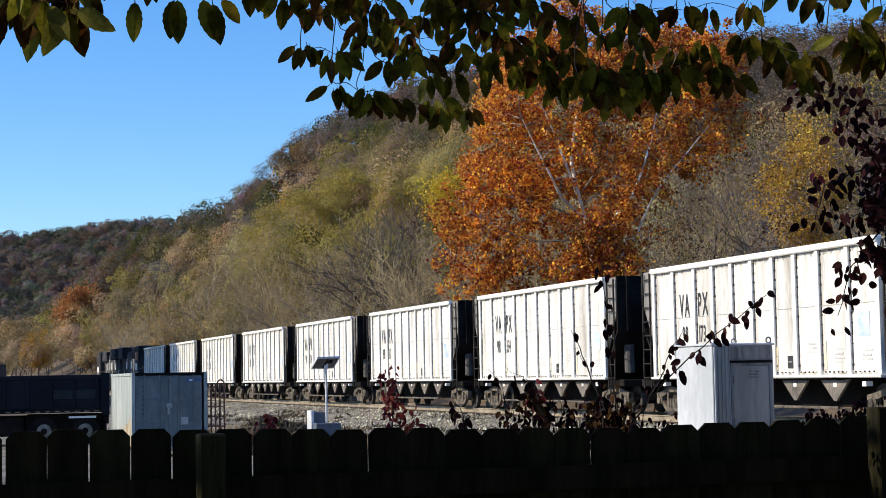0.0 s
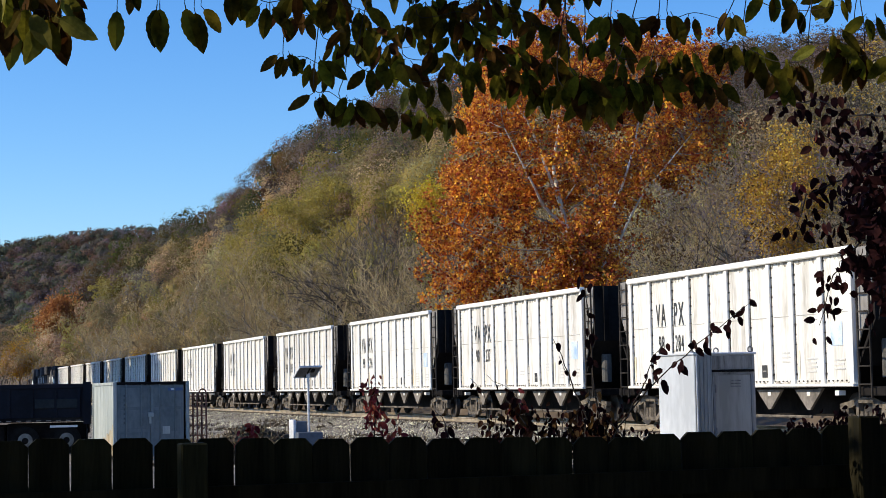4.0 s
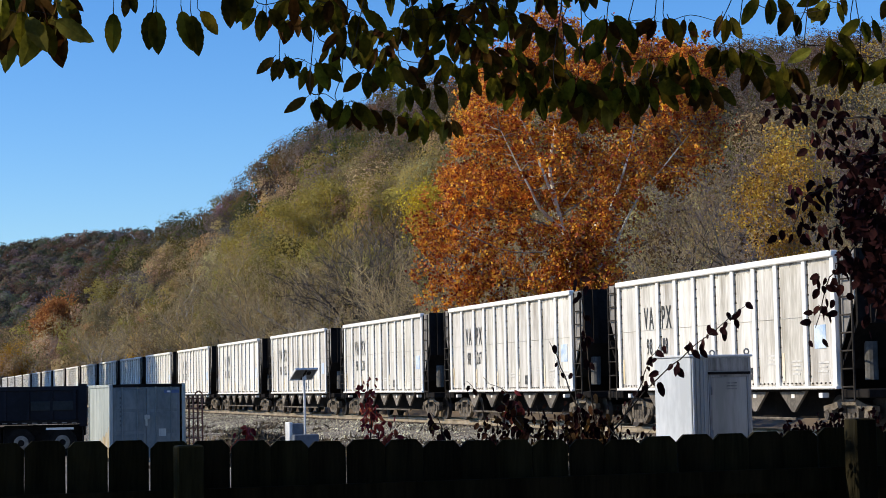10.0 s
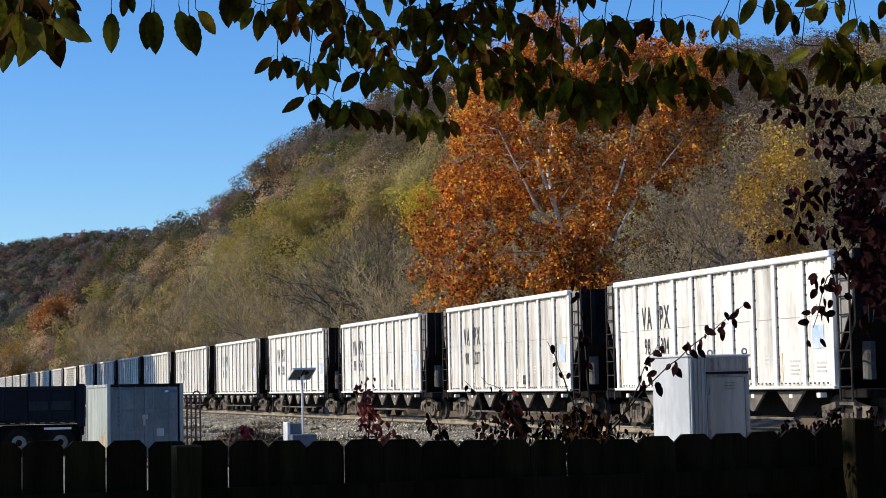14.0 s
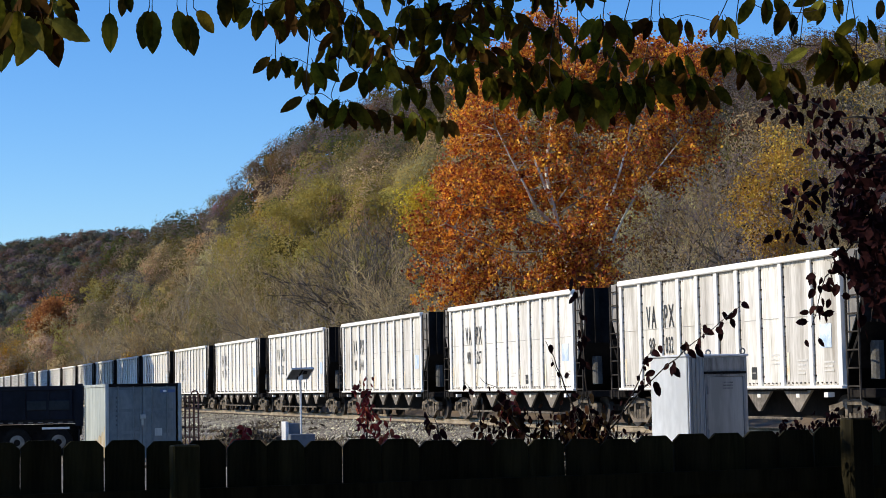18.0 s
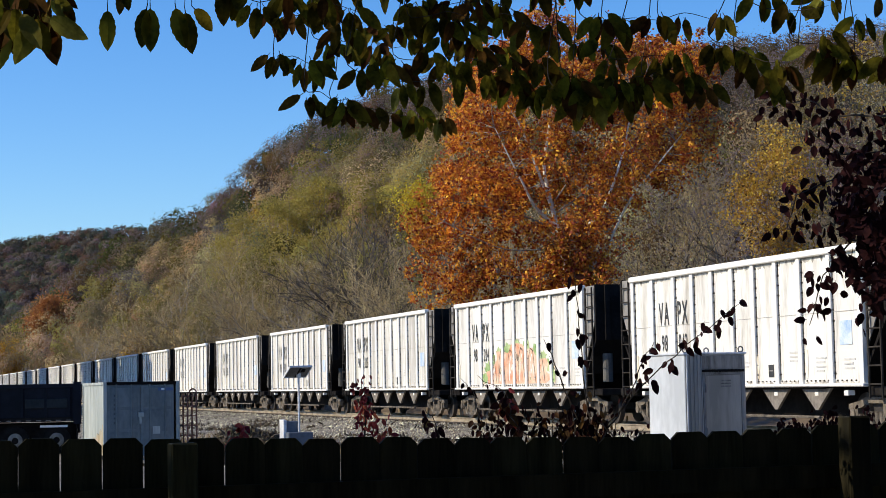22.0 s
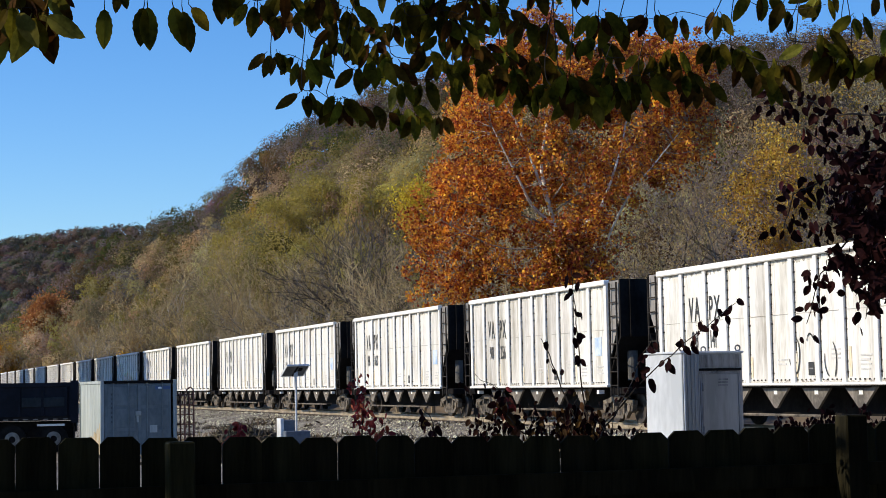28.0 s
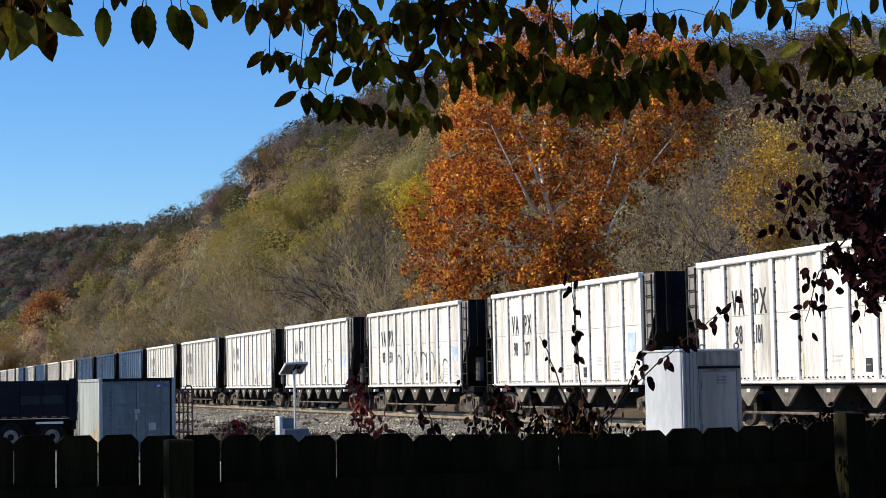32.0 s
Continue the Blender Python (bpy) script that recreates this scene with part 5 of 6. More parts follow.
def bare_tree(at, label, seed, tall, spread, bark, twig_mat, leaves=0, forks=(6, 5, 6, 9), stem=0.16):
    """A vase of limbs that divides four times; the last divisions are fine twigs."""
    rs = np.random.default_rng(seed)
    t = thing("bare_tree", at, label, "tree")
    starts, ways, sizes = [], [], []
    up = Vector((0, 0, 1))
    fine = bmesh.new()

    def way_from(d, angle):
        side = d.cross(Vector([rs.normal() for _ in range(3)])).normalized()
        e = d * math.cos(angle) + side * math.sin(angle)
        return (e + up * 0.12).normalized()

    def grow(bm, p, d, long, r, level):
        pts, q = [p], d
        for k in range(4):
            q = (q + Vector([rs.normal() * 0.13 for _ in range(3)]) + up * 0.05).normalized()
            pts.append(pts[-1] + q * long / 4)
        for k in range(4):
            tube(bm, pts[k], pts[k + 1], r * (1 - 0.17 * k), r * (1 - 0.17 * (k + 1)), n=6 if level < 2 else 3, caps=False)
        if level == 3:
            for k in range(forks[3]):
                f = rs.uniform(0.15, 1.0) * 4
                i = min(int(f), 3)
                e = way_from(q, rs.uniform(0.3, 1.1))
                l = tall * rs.uniform(0.035, 0.085)
                starts.append(pts[i].lerp(pts[i + 1], f - i) + e * l * 0.5)
                ways.append(e)
                sizes.append(l)
            return
        for k in range(forks[level]):
            f = (0.35 + 0.65 * (k + rs.random()) / forks[level]) * 4
            i = min(int(f), 3)
            b = pts[i].lerp(pts[i + 1], f - i)
            e = way_from(q, rs.uniform(0.4, 1.05) * (spread if level == 0 else 1.0))
            l = long * rs.uniform(0.5, 0.72) if level else tall * rs.uniform(0.36, 0.5)
            own = level == 0
            nb = bmesh.new() if own else fine
            grow(nb, b, e, l, r * (0.5 if level else 0.42), level + 1)
            if own:
                part("limb", nb, bark, t)

    bm = bmesh.new()
    grow(bm, Vector((0, 0, -0.3)), up, tall * 0.34, stem, 0)
    part("trunk", bm, bark, t)
    tagged(part("branchwork", fine, bark, t), kind="stuff")
    c, w, l = np.array(starts), np.array(ways), np.array(sizes)
    b = w * (l * 0.5)[:, None]
    side = np.cross(w, rs.normal(size=w.shape))
    side /= np.linalg.norm(side, axis=1)[:, None] + 1e-9
    side *= 0.0016 * tall
    v = np.stack([c - b - side, c - b + side, c + b], 1).reshape(-1, 3)
    tagged(part("twig_haze", sheet("twig_haze", v, np.arange(len(v)).reshape(-1, 3), [twig_mat]), None, t), kind="stuff")
    if leaves:
        pick = rs.integers(0, len(c), leaves)
        v, f = flecks(rs, c[pick] + b[pick] + rs.normal(size=(leaves, 3)) * 0.12, 0.11, 1.35)
        tagged(part("crown", sheet("crown", v, f, [TAN]), None, t, "last tan leaves"), kind="stuff")


tree("yellow_tree", stood(31.5, 103.6), "slim tree with bright yellow autumn leaves", 11, 15.6, 12.6, (1.2, 1.9), 26, 190, 0.13, surface("bright_yellow_leaves", (0.46, 0.32, 0.02), (0.68, 0.50, 0.05), size=3.0, rough=0.8, bump=0, island=0.3, back=0.4), BROWN_BARK, 0.08, 0.55, twigs=(TWIG, 10, 0.7))
tree("yellow_tree", stood(45.7, 84.9), "sparse tree with golden-olive leaves among bare twigs", 12, 12.2, 6.9, (3.0, 4.6), 80, 210, 0.125, surface("golden_olive_leaves", (0.44, 0.26, 0.035), (0.68, 0.43, 0.07), size=3.0, rough=0.8, bump=0, island=0.4, back=0.3), GREY_BARK, 0.18, 0.55, twigs=(TWIG, 8, 0.8))
for i, (x, y, tall) in enumerate(((32.6, 125.4, 15.3), (35.0, 127.0, 14.4))):
    bare_tree(stood(x, y), "tall dark bare tree with fine twigs", 30 + i, tall, 0.75, DARK_BARK, BARK, stem=0.24, forks=(7, 5, 5, 6))
for i, (x, y, top) in enumerate(((45.0, 226.0, 25.0), (48.2, 214.0, 26.5), (53.2, 218.0, 29.0), (56.5, 206.0, 27.5), (61.5, 210.0, 26.5), (43.0, 196.0, 19.0), (49.5, 192.0, 20.5))):
    b = stood(x, y)
    tall = max(top - b[2], 9)
    tree("olive_tree", b, "rounded tree with thinning olive-yellow leaves", 50 + i, tall, tall * 0.62, (tall * 0.34, tall * 0.38), 70, 170, 0.2, PALE_OLIVE, GREY_BARK, 0.2, 0.9, twigs=(TWIG, 12, 1.2))
for i, (x, y, top) in enumerate(((33.5, 167.4, 14.0), (32.9, 188.3, 17.0), (32.7, 146.5, 14.5), (33.3, 115.0, 12.0), (32.5, 104.9, 10.0), (39.1, 87.0, 10.3), (43.2, 90.7, 13.4), (50.4, 88.4, 13.3), (29.9, 200.0, 14.0), (33.0, 136.1, 11.5), (28.8, 86.0, 8.6), (29.6, 179.3, 12.0), (46.9, 94.4, 17.8), (25.7, 222.6, 11.5), (37.0, 80.0, 8.5), (48.5, 82.0, 9.5),
                                 (31.0, 95.0, 9.0), (30.4, 156.0, 11.0), (37.5, 150.0, 15.5), (38.0, 175.0, 17.0), (36.5, 205.0, 17.5), (30.0, 240.0, 12.5), (40.5, 132.0, 15.5), (42.0, 112.0, 16.0), (35.0, 93.0, 11.5), (29.5, 122.0, 8.5), (41.5, 97.0, 15.5), (52.0, 97.0, 17.5), (34.5, 85.0, 8.5), (31.0, 165.0, 9.5))):
    b = stood(x, y)
    bare_tree(b, "grey-brown bare tree with a haze of fine twigs", 70 + i, max(top - b[2], 6.5), (1.0, 1.2, 0.85)[i % 3], (BROWN_BARK, GREY_BARK, DARK_BARK, BROWN_BARK)[i % 4], TWIG, (0, 1500, 3500, 700)[(i * 7) % 4] if x < 36 else 300)
tree("orange_tree", stood(31.5, 346.5), "round rust-orange autumn tree", 91, 18.5, 11.6, (3.7, 6.0), 60, 200, 0.36, surface("rust_orange_leaves", (0.30, 0.12, 0.04), (0.48, 0.21, 0.07), size=5.0, rough=0.9, bump=0, island=0.25, back=0.4), GREY_BARK, 0.2, 1.0)
tree("golden_tree", stood(25.0, 352.0), "low golden-yellow autumn tree by the hill", 92, 11.0, 6.4, (3.6, 4.3), 40, 200, 0.22, GOLD, GREY_BARK, 0.16, 0.8)
tree("golden_tree", stood(34.6, 250.8), "small bright golden-yellow autumn tree", 93, 9.0, 5.8, (1.6, 2.6), 16, 180, 0.22, GOLD, GREY_BARK, 0.12, 0.7)
for i, (x, y) in enumerate(((-2.4, 154.0), (-2.2, 169.0), (-2.2, 185.0), (-3.0, 236.0), (-4.0, 262.0))):
    tree("shade_tree", stood(x, y), "broad half-bare tree beside the track, shading the cars", 94 + i, 25.0, 16.0, (8.0, 8.5), 125, 140, 0.72, TAN, GREY_BARK, 0.4, 1.2, twigs=(TWIG, 25, 1.3))


# ---- the yard: what hangs over the fence ----
def out(az, el, d):
    """A point d metres from the eye, az degrees right of the track's line and el degrees up."""
    a, b = radians(az), radians(el)
    return Vector(EYE) + Vector((math.sin(a) * math.cos(b), math.cos(a) * math.cos(b), math.sin(b))) * d


def leaf_mesh(name, long, wide, mat, seed, teeth=12, cup=0.18, round_end=0.0):
    """A leaf that hangs from the origin to -z, folded along its midrib, with a toothed edge and a stalk."""
    rs = random.Random(seed)
    bm = bmesh.new()
    n = teeth
    mid, left, right = [], [], []
    curl = rs.uniform(-0.12, 0.2)
    for i in range(n + 1):
        t = i / n
        w = wide * 0.5 * (math.sin(math.pi * t ** (0.88 - round_end)) ** (0.72 - round_end * 0.3)) * (1 + (0.045 if i % 2 else -0.035))
        z = -long * (0.12 + 0.88 * t)
        y = curl * long * t * t
        mid.append(bm.verts.new((0, y, z)))
        if 0 < i < n:
            left.append(bm.verts.new((-w, y - cup * w, z + long * 0.02 * rs.uniform(0, 1))))
            right.append(bm.verts.new((w, y - cup * w, z + long * 0.02 * rs.uniform(0, 1))))
        else:
            left.append(mid[-1])
            right.append(mid[-1])
    for i in range(n):
        for side, flip in ((left, 0), (right, 1)):
            q = [mid[i], mid[i + 1], side[i + 1], side[i]]
            q = list(dict.fromkeys(q))
            if len(q) > 2:
                bm.faces.new(q[::-1] if flip else q)
    tube(bm, (0, 0, 0), (0, 0, -long * 0.14), long * 0.012, long * 0.014, n=4)
    return mesh_of(name, bm, mat)


DUSK_LEAF = surface("dark_green_autumn_leaf", (0.04, 0.038, 0.005), (0.17, 0.14, 0.014), size=0.06, rough=0.7, bump=0.1, vary=0.45, back=0.6, fine=4.0, spec=0.05)
BROWN_LEAF = surface("red_brown_autumn_leaf", (0.04, 0.02, 0.005), (0.13, 0.06, 0.012), size=0.06, rough=0.7, bump=0.1, vary=0.4, back=0.5, fine=4.0, spec=0.05)
LIME_LEAF = surface("yellow_green_leaf", (0.10, 0.10, 0.015), (0.28, 0.26, 0.04), size=0.05, rough=0.55, bump=0.1, vary=0.3, back=0.35, fine=4.0, spec=0.15)
PLUM_LEAF = surface("dark_plum_leaf", (0.013, 0.005, 0.007), (0.038, 0.013, 0.014), size=0.05, rough=0.8, bump=0.1, vary=0.4, back=0.15, fine=4.0, spec=0.03)
RED_LEAF = surface("crimson_leaf", (0.14, 0.018, 0.022), (0.36, 0.065, 0.055), size=0.05, rough=0.55, bump=0.1, vary=0.35, back=0.3, fine=4.0, spec=0.15)
STEM = surface("dark_twig_bark", (0.02, 0.015, 0.012), (0.06, 0.045, 0.035), size=0.1, rough=0.9, bump=0.3)


def hang(rs, parent, mesh, p, swing=28.0, turn=70.0, size=1.0, yaw=-18.0, fan=0.0):
    o = part("leaf", mesh, None, parent)
    o.matrix_basis = Matrix.Translation(parent.matrix_world.inverted() @ Vector(p)) @ Euler((radians(rs.gauss(0, 14)), radians(fan + rs.gauss(0, swing * 0.6)), radians(yaw + rs.uniform(-turn, turn)))).to_matrix().to_4x4() @ Matrix.Diagonal((size, size, size, 1))
    return o


SWAYING = []


def build_overhang():
    rs = random.Random(41)
    greens = [leaf_mesh("leaf", 0.108, 0.040, DUSK_LEAF, 1), leaf_mesh("leaf", 0.115, 0.045, DUSK_LEAF, 2), leaf_mesh("leaf", 0.101, 0.034, BROWN_LEAF, 3), leaf_mesh("leaf", 0.111, 0.041, BROWN_LEAF, 4), leaf_mesh("leaf", 0.108, 0.040, LIME_LEAF, 5)]
    tree_ob = thing("overhanging_tree", (7.2, 2.6, 0.0), "broad garden tree whose leafy twigs hang over the fence", "tree")
    inv = tree_ob.matrix_world.inverted()
    LEFT = [(2.84, 12.6, 5.4, 11.9, 16), (3.2, 12.6, 5.3, 12.4, 12), (3.4, 12.1, 5.5, 11.45, 9), (3.0, 11.7, 4.6, 11.3, 9), (11.42, 12.58, 14.84, 12.22, 11), (11.78, 11.97, 15.20, 11.61, 12), (12.12, 10.65, 13.74, 10.44, 7), (13.38, 11.18, 16.27, 10.98, 10), (13.09, 9.56, 14.44, 9.40, 5), (13.90, 9.23, 17.68, 8.74, 17)]
    MIDDLE = [(14.45, 10.29, 17.34, 9.81, 11), (15.20, 11.69, 18.45, 11.29, 12), (15.91, 10.80, 18.80, 10.40, 10), (16.30, 12.38, 19.56, 12.15, 11), (17.73, 11.31, 19.89, 10.99, 8), (17.89, 10.15, 19.87, 9.93, 8), (19.01, 11.98, 20.99, 11.40, 7), (19.52, 10.56, 21.50, 10.16, 9), (20.98, 11.23, 23.13, 10.81, 8)]
    MIDDLE += [(20.9, 9.65, 22.6, 9.4, 12), (22.6, 9.95, 24.4, 9.6, 10), (19.3, 9.95, 21.2, 9.6, 10), (21.6, 9.4, 22.6, 9.15, 6)]
    MIDDLE += [(14.9, 13.1, 17.4, 13.0, 10), (17.3, 13.1, 20.0, 12.9, 10), (19.9, 12.8, 22.4, 12.6, 8), (16.4, 12.1, 18.4, 11.8, 8), (18.2, 12.4, 20.0, 12.1, 7), (12.0, 13.0, 14.8, 12.9, 9)]
    RIGHT = [(21.32, 9.98, 23.45, 9.21, 11), (21.90, 11.90, 24.41, 11.46, 9), (22.77, 10.64, 25.26, 10.20, 11), (23.83, 10.08, 26.14, 9.67, 9), (24.41, 11.75, 26.89, 11.4, 6), (25.99, 10.87, 28.44, 10.05, 10), (26.86, 10.13, 28.59, 9.43, 8), (27.26, 11.95, 29.70, 11.6, 5), (28.46, 10.92, 30.53, 10.45, 5), (28.80, 10.38, 31.68, 9.87, 11), (29.54, 12.1, 32.28, 11.9, 4), (30.21, 11.16, 32.25, 10.69, 4), (30.52, 10.11, 32.56, 9.81, 8)]
    for row in LEFT + MIDDLE + RIGHT:
        a0, e0, a1, e1, n = row
        if a0 > 11:
            a0, e0, a1, e1 = a0 + 0.15, e0 - 0.3, a1 + 0.15, e1 - 0.3
        d = 4.6 + rs.uniform(-0.35, 0.35)
        p, q = out(a0, e0, d), out(a1, e1, d + rs.uniform(-0.15, 0.15))
        bm = bmesh.new()
        pts = [p + (q - p) * (k / 6) + Vector((0, 0, 0.012 * math.sin(k * 0.9 + a0))) for k in range(7)]
        side = rs.uniform(-0.10, 0.12) if a0 > 11 else -0.12
        up = [p + Vector((side * f, rs.uniform(-0.03, 0.05), 0.36 * g)) for f, g in ((1.0, 1.0), (0.75, 0.6), (0.35, 0.25))]
        curved(bm, [inv @ c for c in up + pts[::2]], 0.0016, 0.0007, 5)
        part("twig", bm, STEM, tree_ob)
        # whorls of leaves along the twig
        knots = max(2, round(n * 0.4))
        for i in range(knots):
            base = p + (q - p) * ((i + 0.5 + rs.uniform(-0.3, 0.3)) / knots) + Vector((0, rs.uniform(-0.05, 0.05), rs.uniform(-0.012, 0.02)))
            count = rs.choice((3, 4, 5, 5))
            for c in range(count):
                fan = (c - (count - 1) / 2) * rs.uniform(17, 27) + rs.gauss(0, 7)
                m = greens[rs.choices(range(5), (5, 4, 2, 2, 0.5) if a0 > 6 else (3, 1, 3, 3, 4))[0]]
                away = Vector((-math.sin(radians(fan)) * 0.02, rs.uniform(-0.02, 0.02), rs.uniform(-0.008, 0.012)))
                leaf = hang(rs, tree_ob, m, base + away, swing=10, turn=48, size=rs.uniform(0.62, 0.95) * (1.22 if a0 < 6 else 0.86), fan=fan)
                if abs(a0 - 14.05) < 0.01:
                    SWAYING.append((leaf, rs.uniform(0, 6.28)))
    # single leaves and pairs on the outermost twigs
    for az, el, size, fan, kind in ((7.03, 11.95, 1.05, 0, 0), (8.28, 12.02, 1.0, 14, 1), (8.36, 12.05, 1.15, -5, 0), (9.14, 12.05, 1.0, -11, 1), (9.44, 11.93, 1.1, -16, 0), (9.66, 11.97, 0.8, -46, 1),
                                    (7.5, 12.5, 0.62, 12, 3), (7.56, 12.52, 0.6, -12, 0), (10.62, 12.62, 1.0, -4, 0), (10.74, 12.62, 0.85, -20, 1), (11.3, 12.58, 0.95, 6, 0), (11.2, 12.6, 0.8, 22, 1)):
        top = out(az, el, 4.6)
        lean = rs.uniform(0.03, 0.09)
        bm = bmesh.new()
        curved(bm, [inv @ (top + Vector((lean * f * f, 0, 0.2 * f))) for f in (1.0, 0.6, 0.25, 0.0)], 0.0015, 0.0008, 5)
        part("twig", bm, STEM, tree_ob)
        leaf = hang(rs, tree_ob, greens[kind], top, swing=3, turn=18, size=size, yaw=-10.0, fan=fan)
        SWAYING.append((leaf, rs.uniform(0, 6.28)))
    # trunk, boughs and rest of the crown over the yard: unseen, dense for shade
    npr = np.random.default_rng(6)
    bm = bmesh.new()
    bough(bm, npr, (0, 0, -0.2), (-0.4, 0.6, 3.4), 0.26, 0.2, 0.03, 4, 12)
    part("trunk", bm, DARK_BARK, tree_ob)
    for end in ((-4.5, 2.2, 4.6), (-9.5, 1.2, 5.0), (-6.5, 4.6, 4.9), (-1.0, 4.8, 4.6), (-12.5, 3.0, 5.6)):
        bm = bmesh.new()
        bough(bm, npr, (-0.4, 0.6, 3.2), end, 0.11, 0.02, 0.05, 6, 8)
        part("bough", bm, DARK_BARK, tree_ob)
    c = npr.uniform((-17, -5.0, 3.9), (6, 6.2, 6.4), (23000, 3))
    world_y = c[:, 1] + 2.6
    c[:, 2] = np.maximum(c[:, 2], 2.9 + 0.30 * np.maximum(world_y, 0))
    v, f = flecks(npr, c, 0.15, 1.8)
    tagged(part("crown", sheet("crown", v, f, [DUSK_LEAF]), None, tree_ob), kind="stuff")


build_overhang()


def sprig(rs, plant, pts, n, meshes, size, spread=0.02, thick=0.004, start=0.25, hanging=True):
    """A stem through the points, with n leaves along it."""
    inv = plant.matrix_world.inverted()
    fine = []
    for k in range(len(pts) - 1):
        for j in range(4):
            fine.append(pts[k].lerp(pts[k + 1], j / 4) + Vector([rs.uniform(-0.006, 0.006) for _ in range(3)]))
    fine.append(pts[-1])
    bm = bmesh.new()
    m = len(fine) - 1
    for k in range(m):
        tube(bm, inv @ fine[k], inv @ fine[k + 1], thick * (1 - 0.7 * k / m), thick * (1 - 0.7 * (k + 1) / m), n=5, caps=False)
    part("stem", bm, STEM, plant)
    for i in range(n):
        t = start + (1 - start) * (i + rs.random()) / n
        k = min(int(t * m), m - 1)
        b = fine[k].lerp(fine[k + 1], t * m - k) + Vector([rs.uniform(-spread, spread) for _ in range(3)])
        hang(rs, plant, rs.choice(meshes), b, swing=75 if hanging else 130, size=size * rs.uniform(0.7, 1.15))


def build_shrubs():
    rs = random.Random(77)
    plum = [leaf_mesh("leaf", 0.068, 0.034, PLUM_LEAF, s, 7, 0.2, 0.1) for s in (11, 12, 13)]
    red = [leaf_mesh("leaf", 0.07, 0.032, RED_LEAF, s, 7, 0.2, 0.05) for s in (15, 16)]
    russet = surface("russet_shrub_leaf", (0.045, 0.02, 0.009), (0.14, 0.06, 0.022), size=0.05, rough=0.6, bump=0.1, vary=0.45, back=0.35, fine=4.0, spec=0.15)
    brown = [leaf_mesh("leaf", 0.08, 0.042, russet, s, 7, 0.2, 0.08) for s in (17, 18)]
    D = 7.1
    shrub = thing("plum_shrub", (*out(22.0, 0, D).xy, 0.0), "straggling dark plum-leaved shrub behind the fence", "shrub")
    foot = out(22.3, -3.0, D)
    stems = [(((22.11, -1.87), (24.1, 0.22), (25.45, 1.34), (26.8, 2.33)), 26), (((22.46, -1.79), (23.38, -0.39), (23.67, 0.49), (24.13, 1.19)), 12), (((21.96, -0.37), (21.8, 1.77), (21.67, 3.56)), 16), (((21.43, -0.53), (21.01, 0.54), (20.67, 1.35)), 2),
             (((19.44, -1.83), (19.55, -0.85), (19.47, -0.32)), 14), (((20.33, -1.84), (19.72, -1.3), (19.11, -0.49)), 10), (((21.13, -1.86), (21.59, -1.07), (21.79, -0.36)), 18), (((22.82, -1.8), (22.3, -1.26), (22.04, -0.99)), 12), (((17.3, -1.84), (17.23, -1.26), (16.88, -0.81)), 12), (((20.9, -1.9), (20.6, -1.3)), 8)]
    for guide, n in stems:
        pts = [foot.lerp(out(*guide[0], D), 0.0) if guide[0][1] > -1 else out(guide[0][0], -3.2, D)] + [out(a, e, D + rs.uniform(-0.1, 0.1)) for a, e in guide]
        kinds = brown + plum if guide[0][0] < 21.2 or n == 18 else plum
        sprig(rs, shrub, pts, n, kinds, 0.74, 0.025, 0.0042, 0.45)
    for guide in (((18.6, -1.6), (18.51, -0.4), (18.02, 0.17)), ((19.9, -1.6), (19.5, -0.4), (18.55, 0.27)), ((21.6, -1.4), (21.44, -0.6), (20.84, 0.82))):
        sprig(rs, shrub, [out(guide[0][0], -3.0, D)] + [out(a, e, D) for a, e in guide], 2, plum, 0.5, 0.01, 0.003, 0.8)
    for i in range(24):
        a = rs.uniform(18.4, 23.2)
        top = rs.uniform(-1.5, -0.55)
        b = a + rs.uniform(-0.7, 0.7)
        sprig(rs, shrub, [out(a, -3.0, D), out(a + (b - a) * 0.5, -1.9, D), out(b, top, D)], 18, brown + plum, 0.44, 0.045, 0.003, 0.45)
    sprig(rs, shrub, [out(19.6, -3.0, D), out(19.6, -1.4, D), out(19.45, -0.25, D)], 18, red, 0.6, 0.03, 0.003, 0.62)
    for i in range(26):
        a = rs.uniform(27.9, 32.3)
        far = 6.85 / math.cos(radians(a))
        sprig(rs, shrub, [out(a, -3.0, far), out(a + 0.1, -1.8, far), out(a + rs.uniform(-0.5, 0.5), rs.uniform(-1.6, -1.0), far)], 16, plum, 0.5, 0.05, 0.003, 0.4)
    # sumac
    sumac = thing("red_sumac", (*out(14.95, 0, 7.0).xy, 0.0), "small crimson-leaved sapling behind the fence", "shrub")
    sprig(rs, sumac, [out(15.0, -16.0, 7.0), out(14.99, -1.9, 7.0), out(14.93, -0.77, 7.0), out(14.88, 0.21, 7.0)], 95, red, 0.42, 0.03, 0.005, 0.42)
    sprig(rs, sumac, [out(15.0, -8.0, 7.0), out(15.2, -1.6, 7.0), out(15.3, -1.2, 7.0)], 22, red, 0.55, 0.05, 0.004, 0.8)
    low = thing("red_sumac", (*out(11.05, 0, 7.0).xy, 0.0), "low crimson-leaved sapling tip behind the fence", "shrub")
    sprig(rs, low, [out(11.1, -16.0, 7.0), out(11.06, -1.9, 7.0), out(11.03, -1.4, 7.0)], 22, red, 0.6, 0.04, 0.006, 0.93)
    # plum tree at the fence's end
    tree_ob = thing("plum_tree", (4.75, 6.95, 0.0), "dark plum-leaved tree beyond the end of the fence", "tree")
    inv = tree_ob.matrix_world.inverted()
    npr = np.random.default_rng(19)
    bm = bmesh.new()
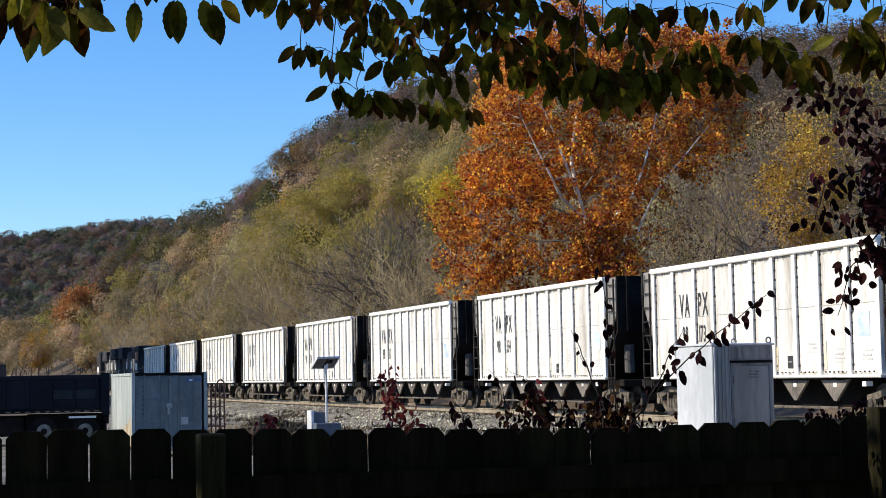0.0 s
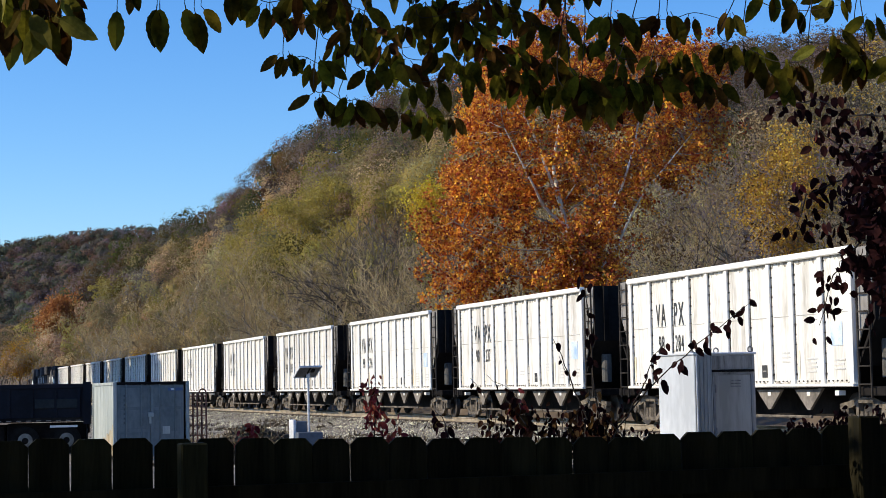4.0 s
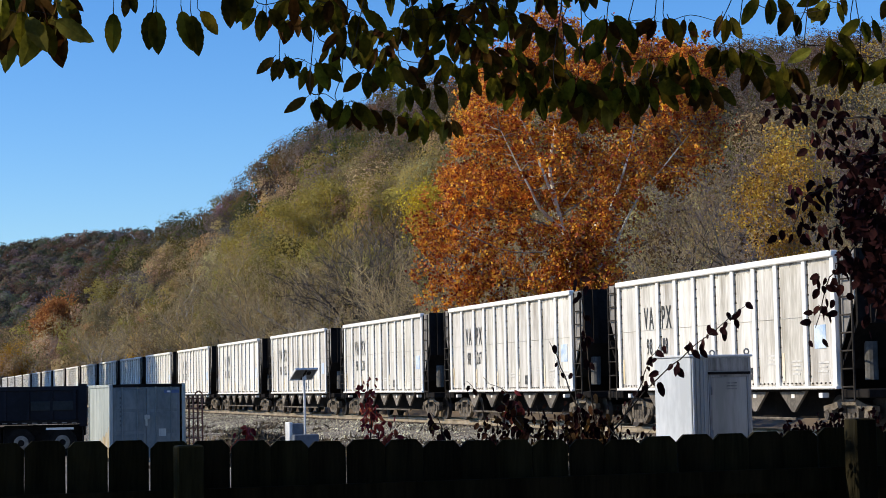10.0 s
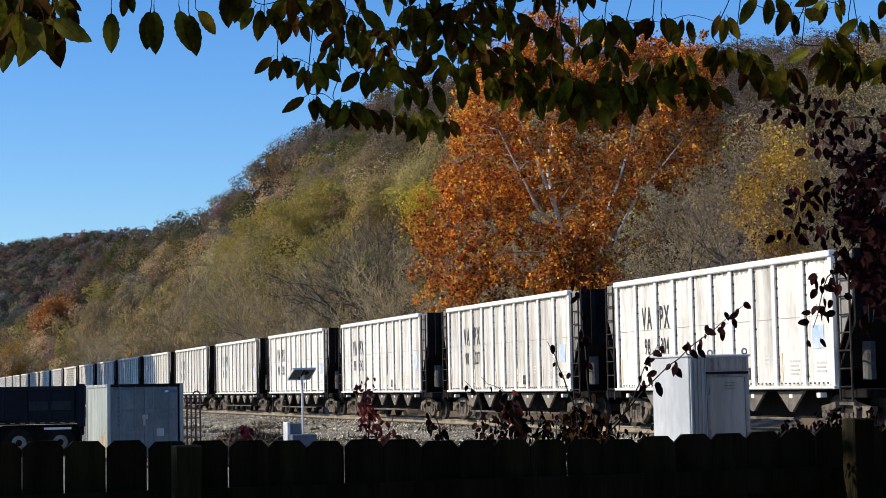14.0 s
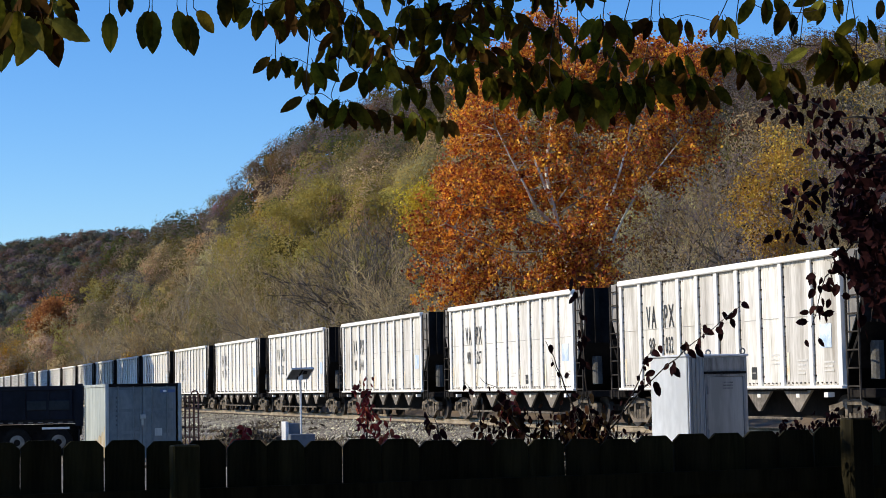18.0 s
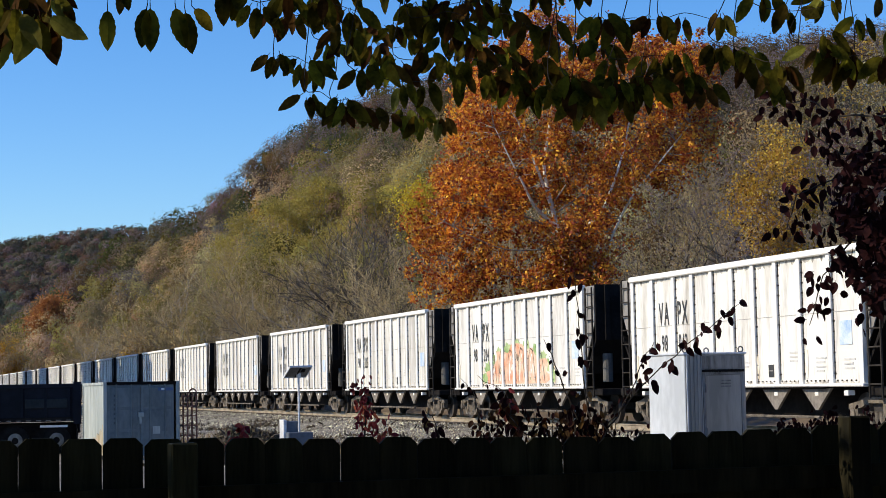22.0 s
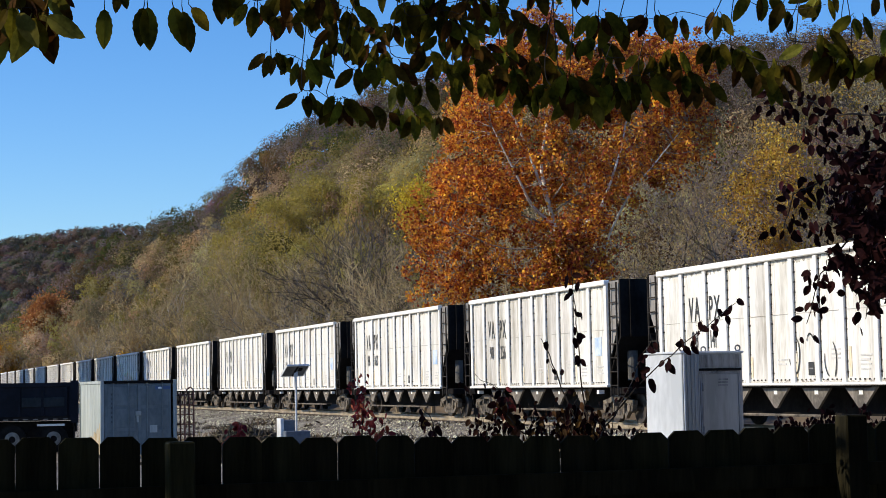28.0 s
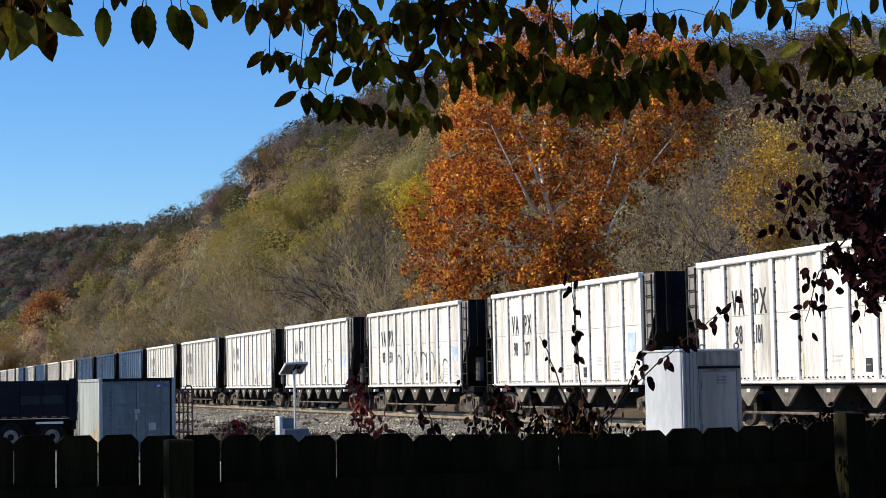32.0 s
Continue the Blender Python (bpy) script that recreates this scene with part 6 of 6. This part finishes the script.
    bough(bm, npr, (0, 0, -0.2), (0.0, 0.1, 2.3), 0.07, 0.05, 0.04, 5, 10)
    part("trunk", bm, DARK_BARK, tree_ob)
    sprays = [(((32.07, 5.7), (30.39, 6.29), (28.64, 5.66), (28.35, 4.62)), 46), (((32.01, 4.14), (30.32, 4.2), (29.42, 3.18), (28.94, 1.61)), 46), (((32.15, 7.94), (30.1, 8.05), (29.09, 8.62), (27.86, 8.42)), 42), (((31.99, 3.62), (31.05, 3.13), (30.74, 1.74)), 24), (((32.11, 6.91), (30.06, 6.83), (29.06, 7.75)), 36), (((32.37, 4.82), (30.69, 5.06), (29.3, 4.58)), 40)]
    for guide, n in sprays:
        pts = [Vector((4.75, 7.0, 2.25))] + [out(a, e, 7.6 + rs.uniform(-0.3, 0.3)) for a, e in guide]
        sprig(rs, tree_ob, pts, round(n * 1.25), plum * 9 + red[:1], 0.85, 0.06, 0.006, 0.35)
    n = 3600
    az, el = npr.normal(32.0, 1.3, n), npr.normal(4.5, 1.5, n)
    d = npr.uniform(7.1, 8.4, n)
    clump = np.array([noise.noise(Vector((a * 1.3, e * 1.3, 5.0))) for a, e in zip(az, el)])
    keep = (az > 29.6 + 0.3 * np.abs(el - 5.0) - 1.4 * clump) & (clump > -0.25) & (el > 2.3) & (el < 8.8)
    pts = np.array([out(a, e, q) for a, e, q in zip(az[keep], el[keep], d[keep])]) - np.array([4.75, 6.95, 0.0])
    v, f = flecks(npr, pts, 0.045, 1.8, droop=0.6)
    tagged(part("crown", sheet("crown", v, f, [PLUM_LEAF]), None, tree_ob), kind="stuff")


build_shrubs()


# ---- dry weeds by the container ----
def build_weeds():
    rs = np.random.default_rng(55)
    straw = surface("dry_weed_stalks", (0.14, 0.085, 0.045), (0.34, 0.24, 0.13), size=0.8, rough=0.95, bump=0, island=0.4)
    n = 5200
    x, y = rs.uniform(8.5, 14.0, n), rs.uniform(36, 76, n)
    lump = np.array([noise.noise(Vector((a / 2.2, b / 3.5, 4.0))) for a, b in zip(x, y)])
    keep = lump > -0.02
    x, y, lump = x[keep], y[keep], lump[keep]
    h = rs.uniform(0.12, 0.5, len(x)) * (0.5 + lump)
    c = np.stack([x, y, land(x, y) + h * 0.45], -1)
    v, f = flecks(rs, c, h * 0.34, 16.0, along=np.tile([0, 0, 1.0], (len(x), 1)))
    tagged(new("weeds", sheet("weeds", v, f, [straw])), "dry straw-coloured weeds on the gravel lot", "weeds", kind="stuff")
    # brown dead brush along the foot of the ballast
    n = 13000
    x, y = rs.uniform(11.5, 19.5, n), rs.uniform(38, 95, n)
    lump = np.array([noise.noise(Vector((a / 1.6, b / 5.0, 9.0))) + 0.5 * noise.noise(Vector((a / 0.5, b / 1.2, 2.0))) for a, b in zip(x, y)])
    keep = lump > 0.06 + 0.05 * np.maximum(x - 15, 0)
    x, y, lump = x[keep], y[keep], lump[keep]
    h = rs.uniform(0.06, 0.24, len(x)) * (0.7 + lump)
    c = np.stack([x, y, land(x, y) + h * 0.3], -1)
    v, f = flecks(rs, c, h * 0.7, 5.0)
    brush = surface("dead_brown_brush", (0.045, 0.034, 0.022), (0.14, 0.105, 0.065), size=0.8, rough=0.95, bump=0, island=0.5)
    m = 2600
    d = rs.normal(size=(m, 2)) * np.array([1.0, 0.9])
    top = 0.95 * np.exp(-0.5 * (d[:, 0] ** 2 / 1.3 + d[:, 1] ** 2))
    c = np.stack([10.7 + d[:, 0], 54.7 + d[:, 1], land(10.7 + d[:, 0], 54.7 + d[:, 1]) + top * rs.uniform(0.5, 1.0, m)], -1)
    v2, f2 = flecks(rs, c, 0.16, 5.0)
    v, f = np.concatenate([v, v2]), np.concatenate([f, f2 + len(v)])
    tagged(new("dead_brush", sheet("dead_brush", v, f, [brush])), "low dead brown brush along the ballast", "brush", kind="stuff")


build_weeds()


# ---- old timber by the track ----
def build_timber():
    wood = surface("creosoted_tie_wood", (0.05, 0.04, 0.03), (0.16, 0.125, 0.095), size=0.5)
    tie = mesh_of("timber", boxed(-1.25, 1.25, -0.11, 0.11, 0.0, 0.17, bevel=0.015), wood)
    x, y, z = stood(11.2, 54.5)
    for i, (dx, dy, level, turn) in enumerate(((0, 0, 0, 3), (0.1, 0.26, 0, -2), (-0.1, 0.52, 0, 1), (0.05, 0.12, 1, 5), (-0.2, 0.4, 1, -4), (0.3, 0.25, 2, 9), (0.2, 0.02, 3, 6))):
        o = tagged(new("timber", tie), "old dark railway timber lying in a heap", "timber", "heap of old timbers")
        o.matrix_world = pose(x + dx, y + dy, z + 0.17 * level, 0, 0, turn)


build_timber()


# ---- unseen house added behind, which closes the yard and blocks sky light ----
def build_unseen_house():
    siding = surface("dark_stained_siding", (0.05, 0.04, 0.032), (0.12, 0.10, 0.08), size=0.8, rough=0.85, bump=0.2, stretch=(0.4, 2, 4))
    h = thing("wall_house", (0, -3.2, 0), "added unseen house wall and porch roof that darken the yard", "wall", kind="structure")
    part("wall", boxed(-9, 11, -0.2, 0.0, 0, 6.0), siding, h)
    part("porch_roof", boxed(-9, 11, 0.0, 3.9, 3.0, 3.14), siding, h)
    part("porch_deck", boxed(-9, 11, 0.0, 3.6, 0.02, 0.4), siding, h)


build_unseen_house()

# ---- what moves ----
def motions():
    for k, car in CARS:
        walk(car, [(t, pose(TRACK_X, d - PITCH * k - HY, RAIL_Z)) for t, d in GONE])
    for k, loco in LOCOS:
        walk(loco, [(t, pose(TRACK_X, d + 6 * PITCH + 1.85 + 10.6 + 21.2 * k, RAIL_Z)) for t, d in GONE])

    for leaf, phase in SWAYING:      # a light breeze
        base = leaf.matrix_basis.copy()
        rows = []
        for i in range(41):
            t = i * 0.8
            gust = 0.6 + 0.4 * math.sin(0.37 * t + 0.5)
            rows.append((t, base @ pose(0, 0, 0, 2.2 * gust * math.sin(1.9 * t + phase), 2.6 * gust * math.sin(1.45 * t + 0.7 * phase), 4.0 * gust * math.sin(1.1 * t + phase))))
        walk(leaf, rows)


motions()
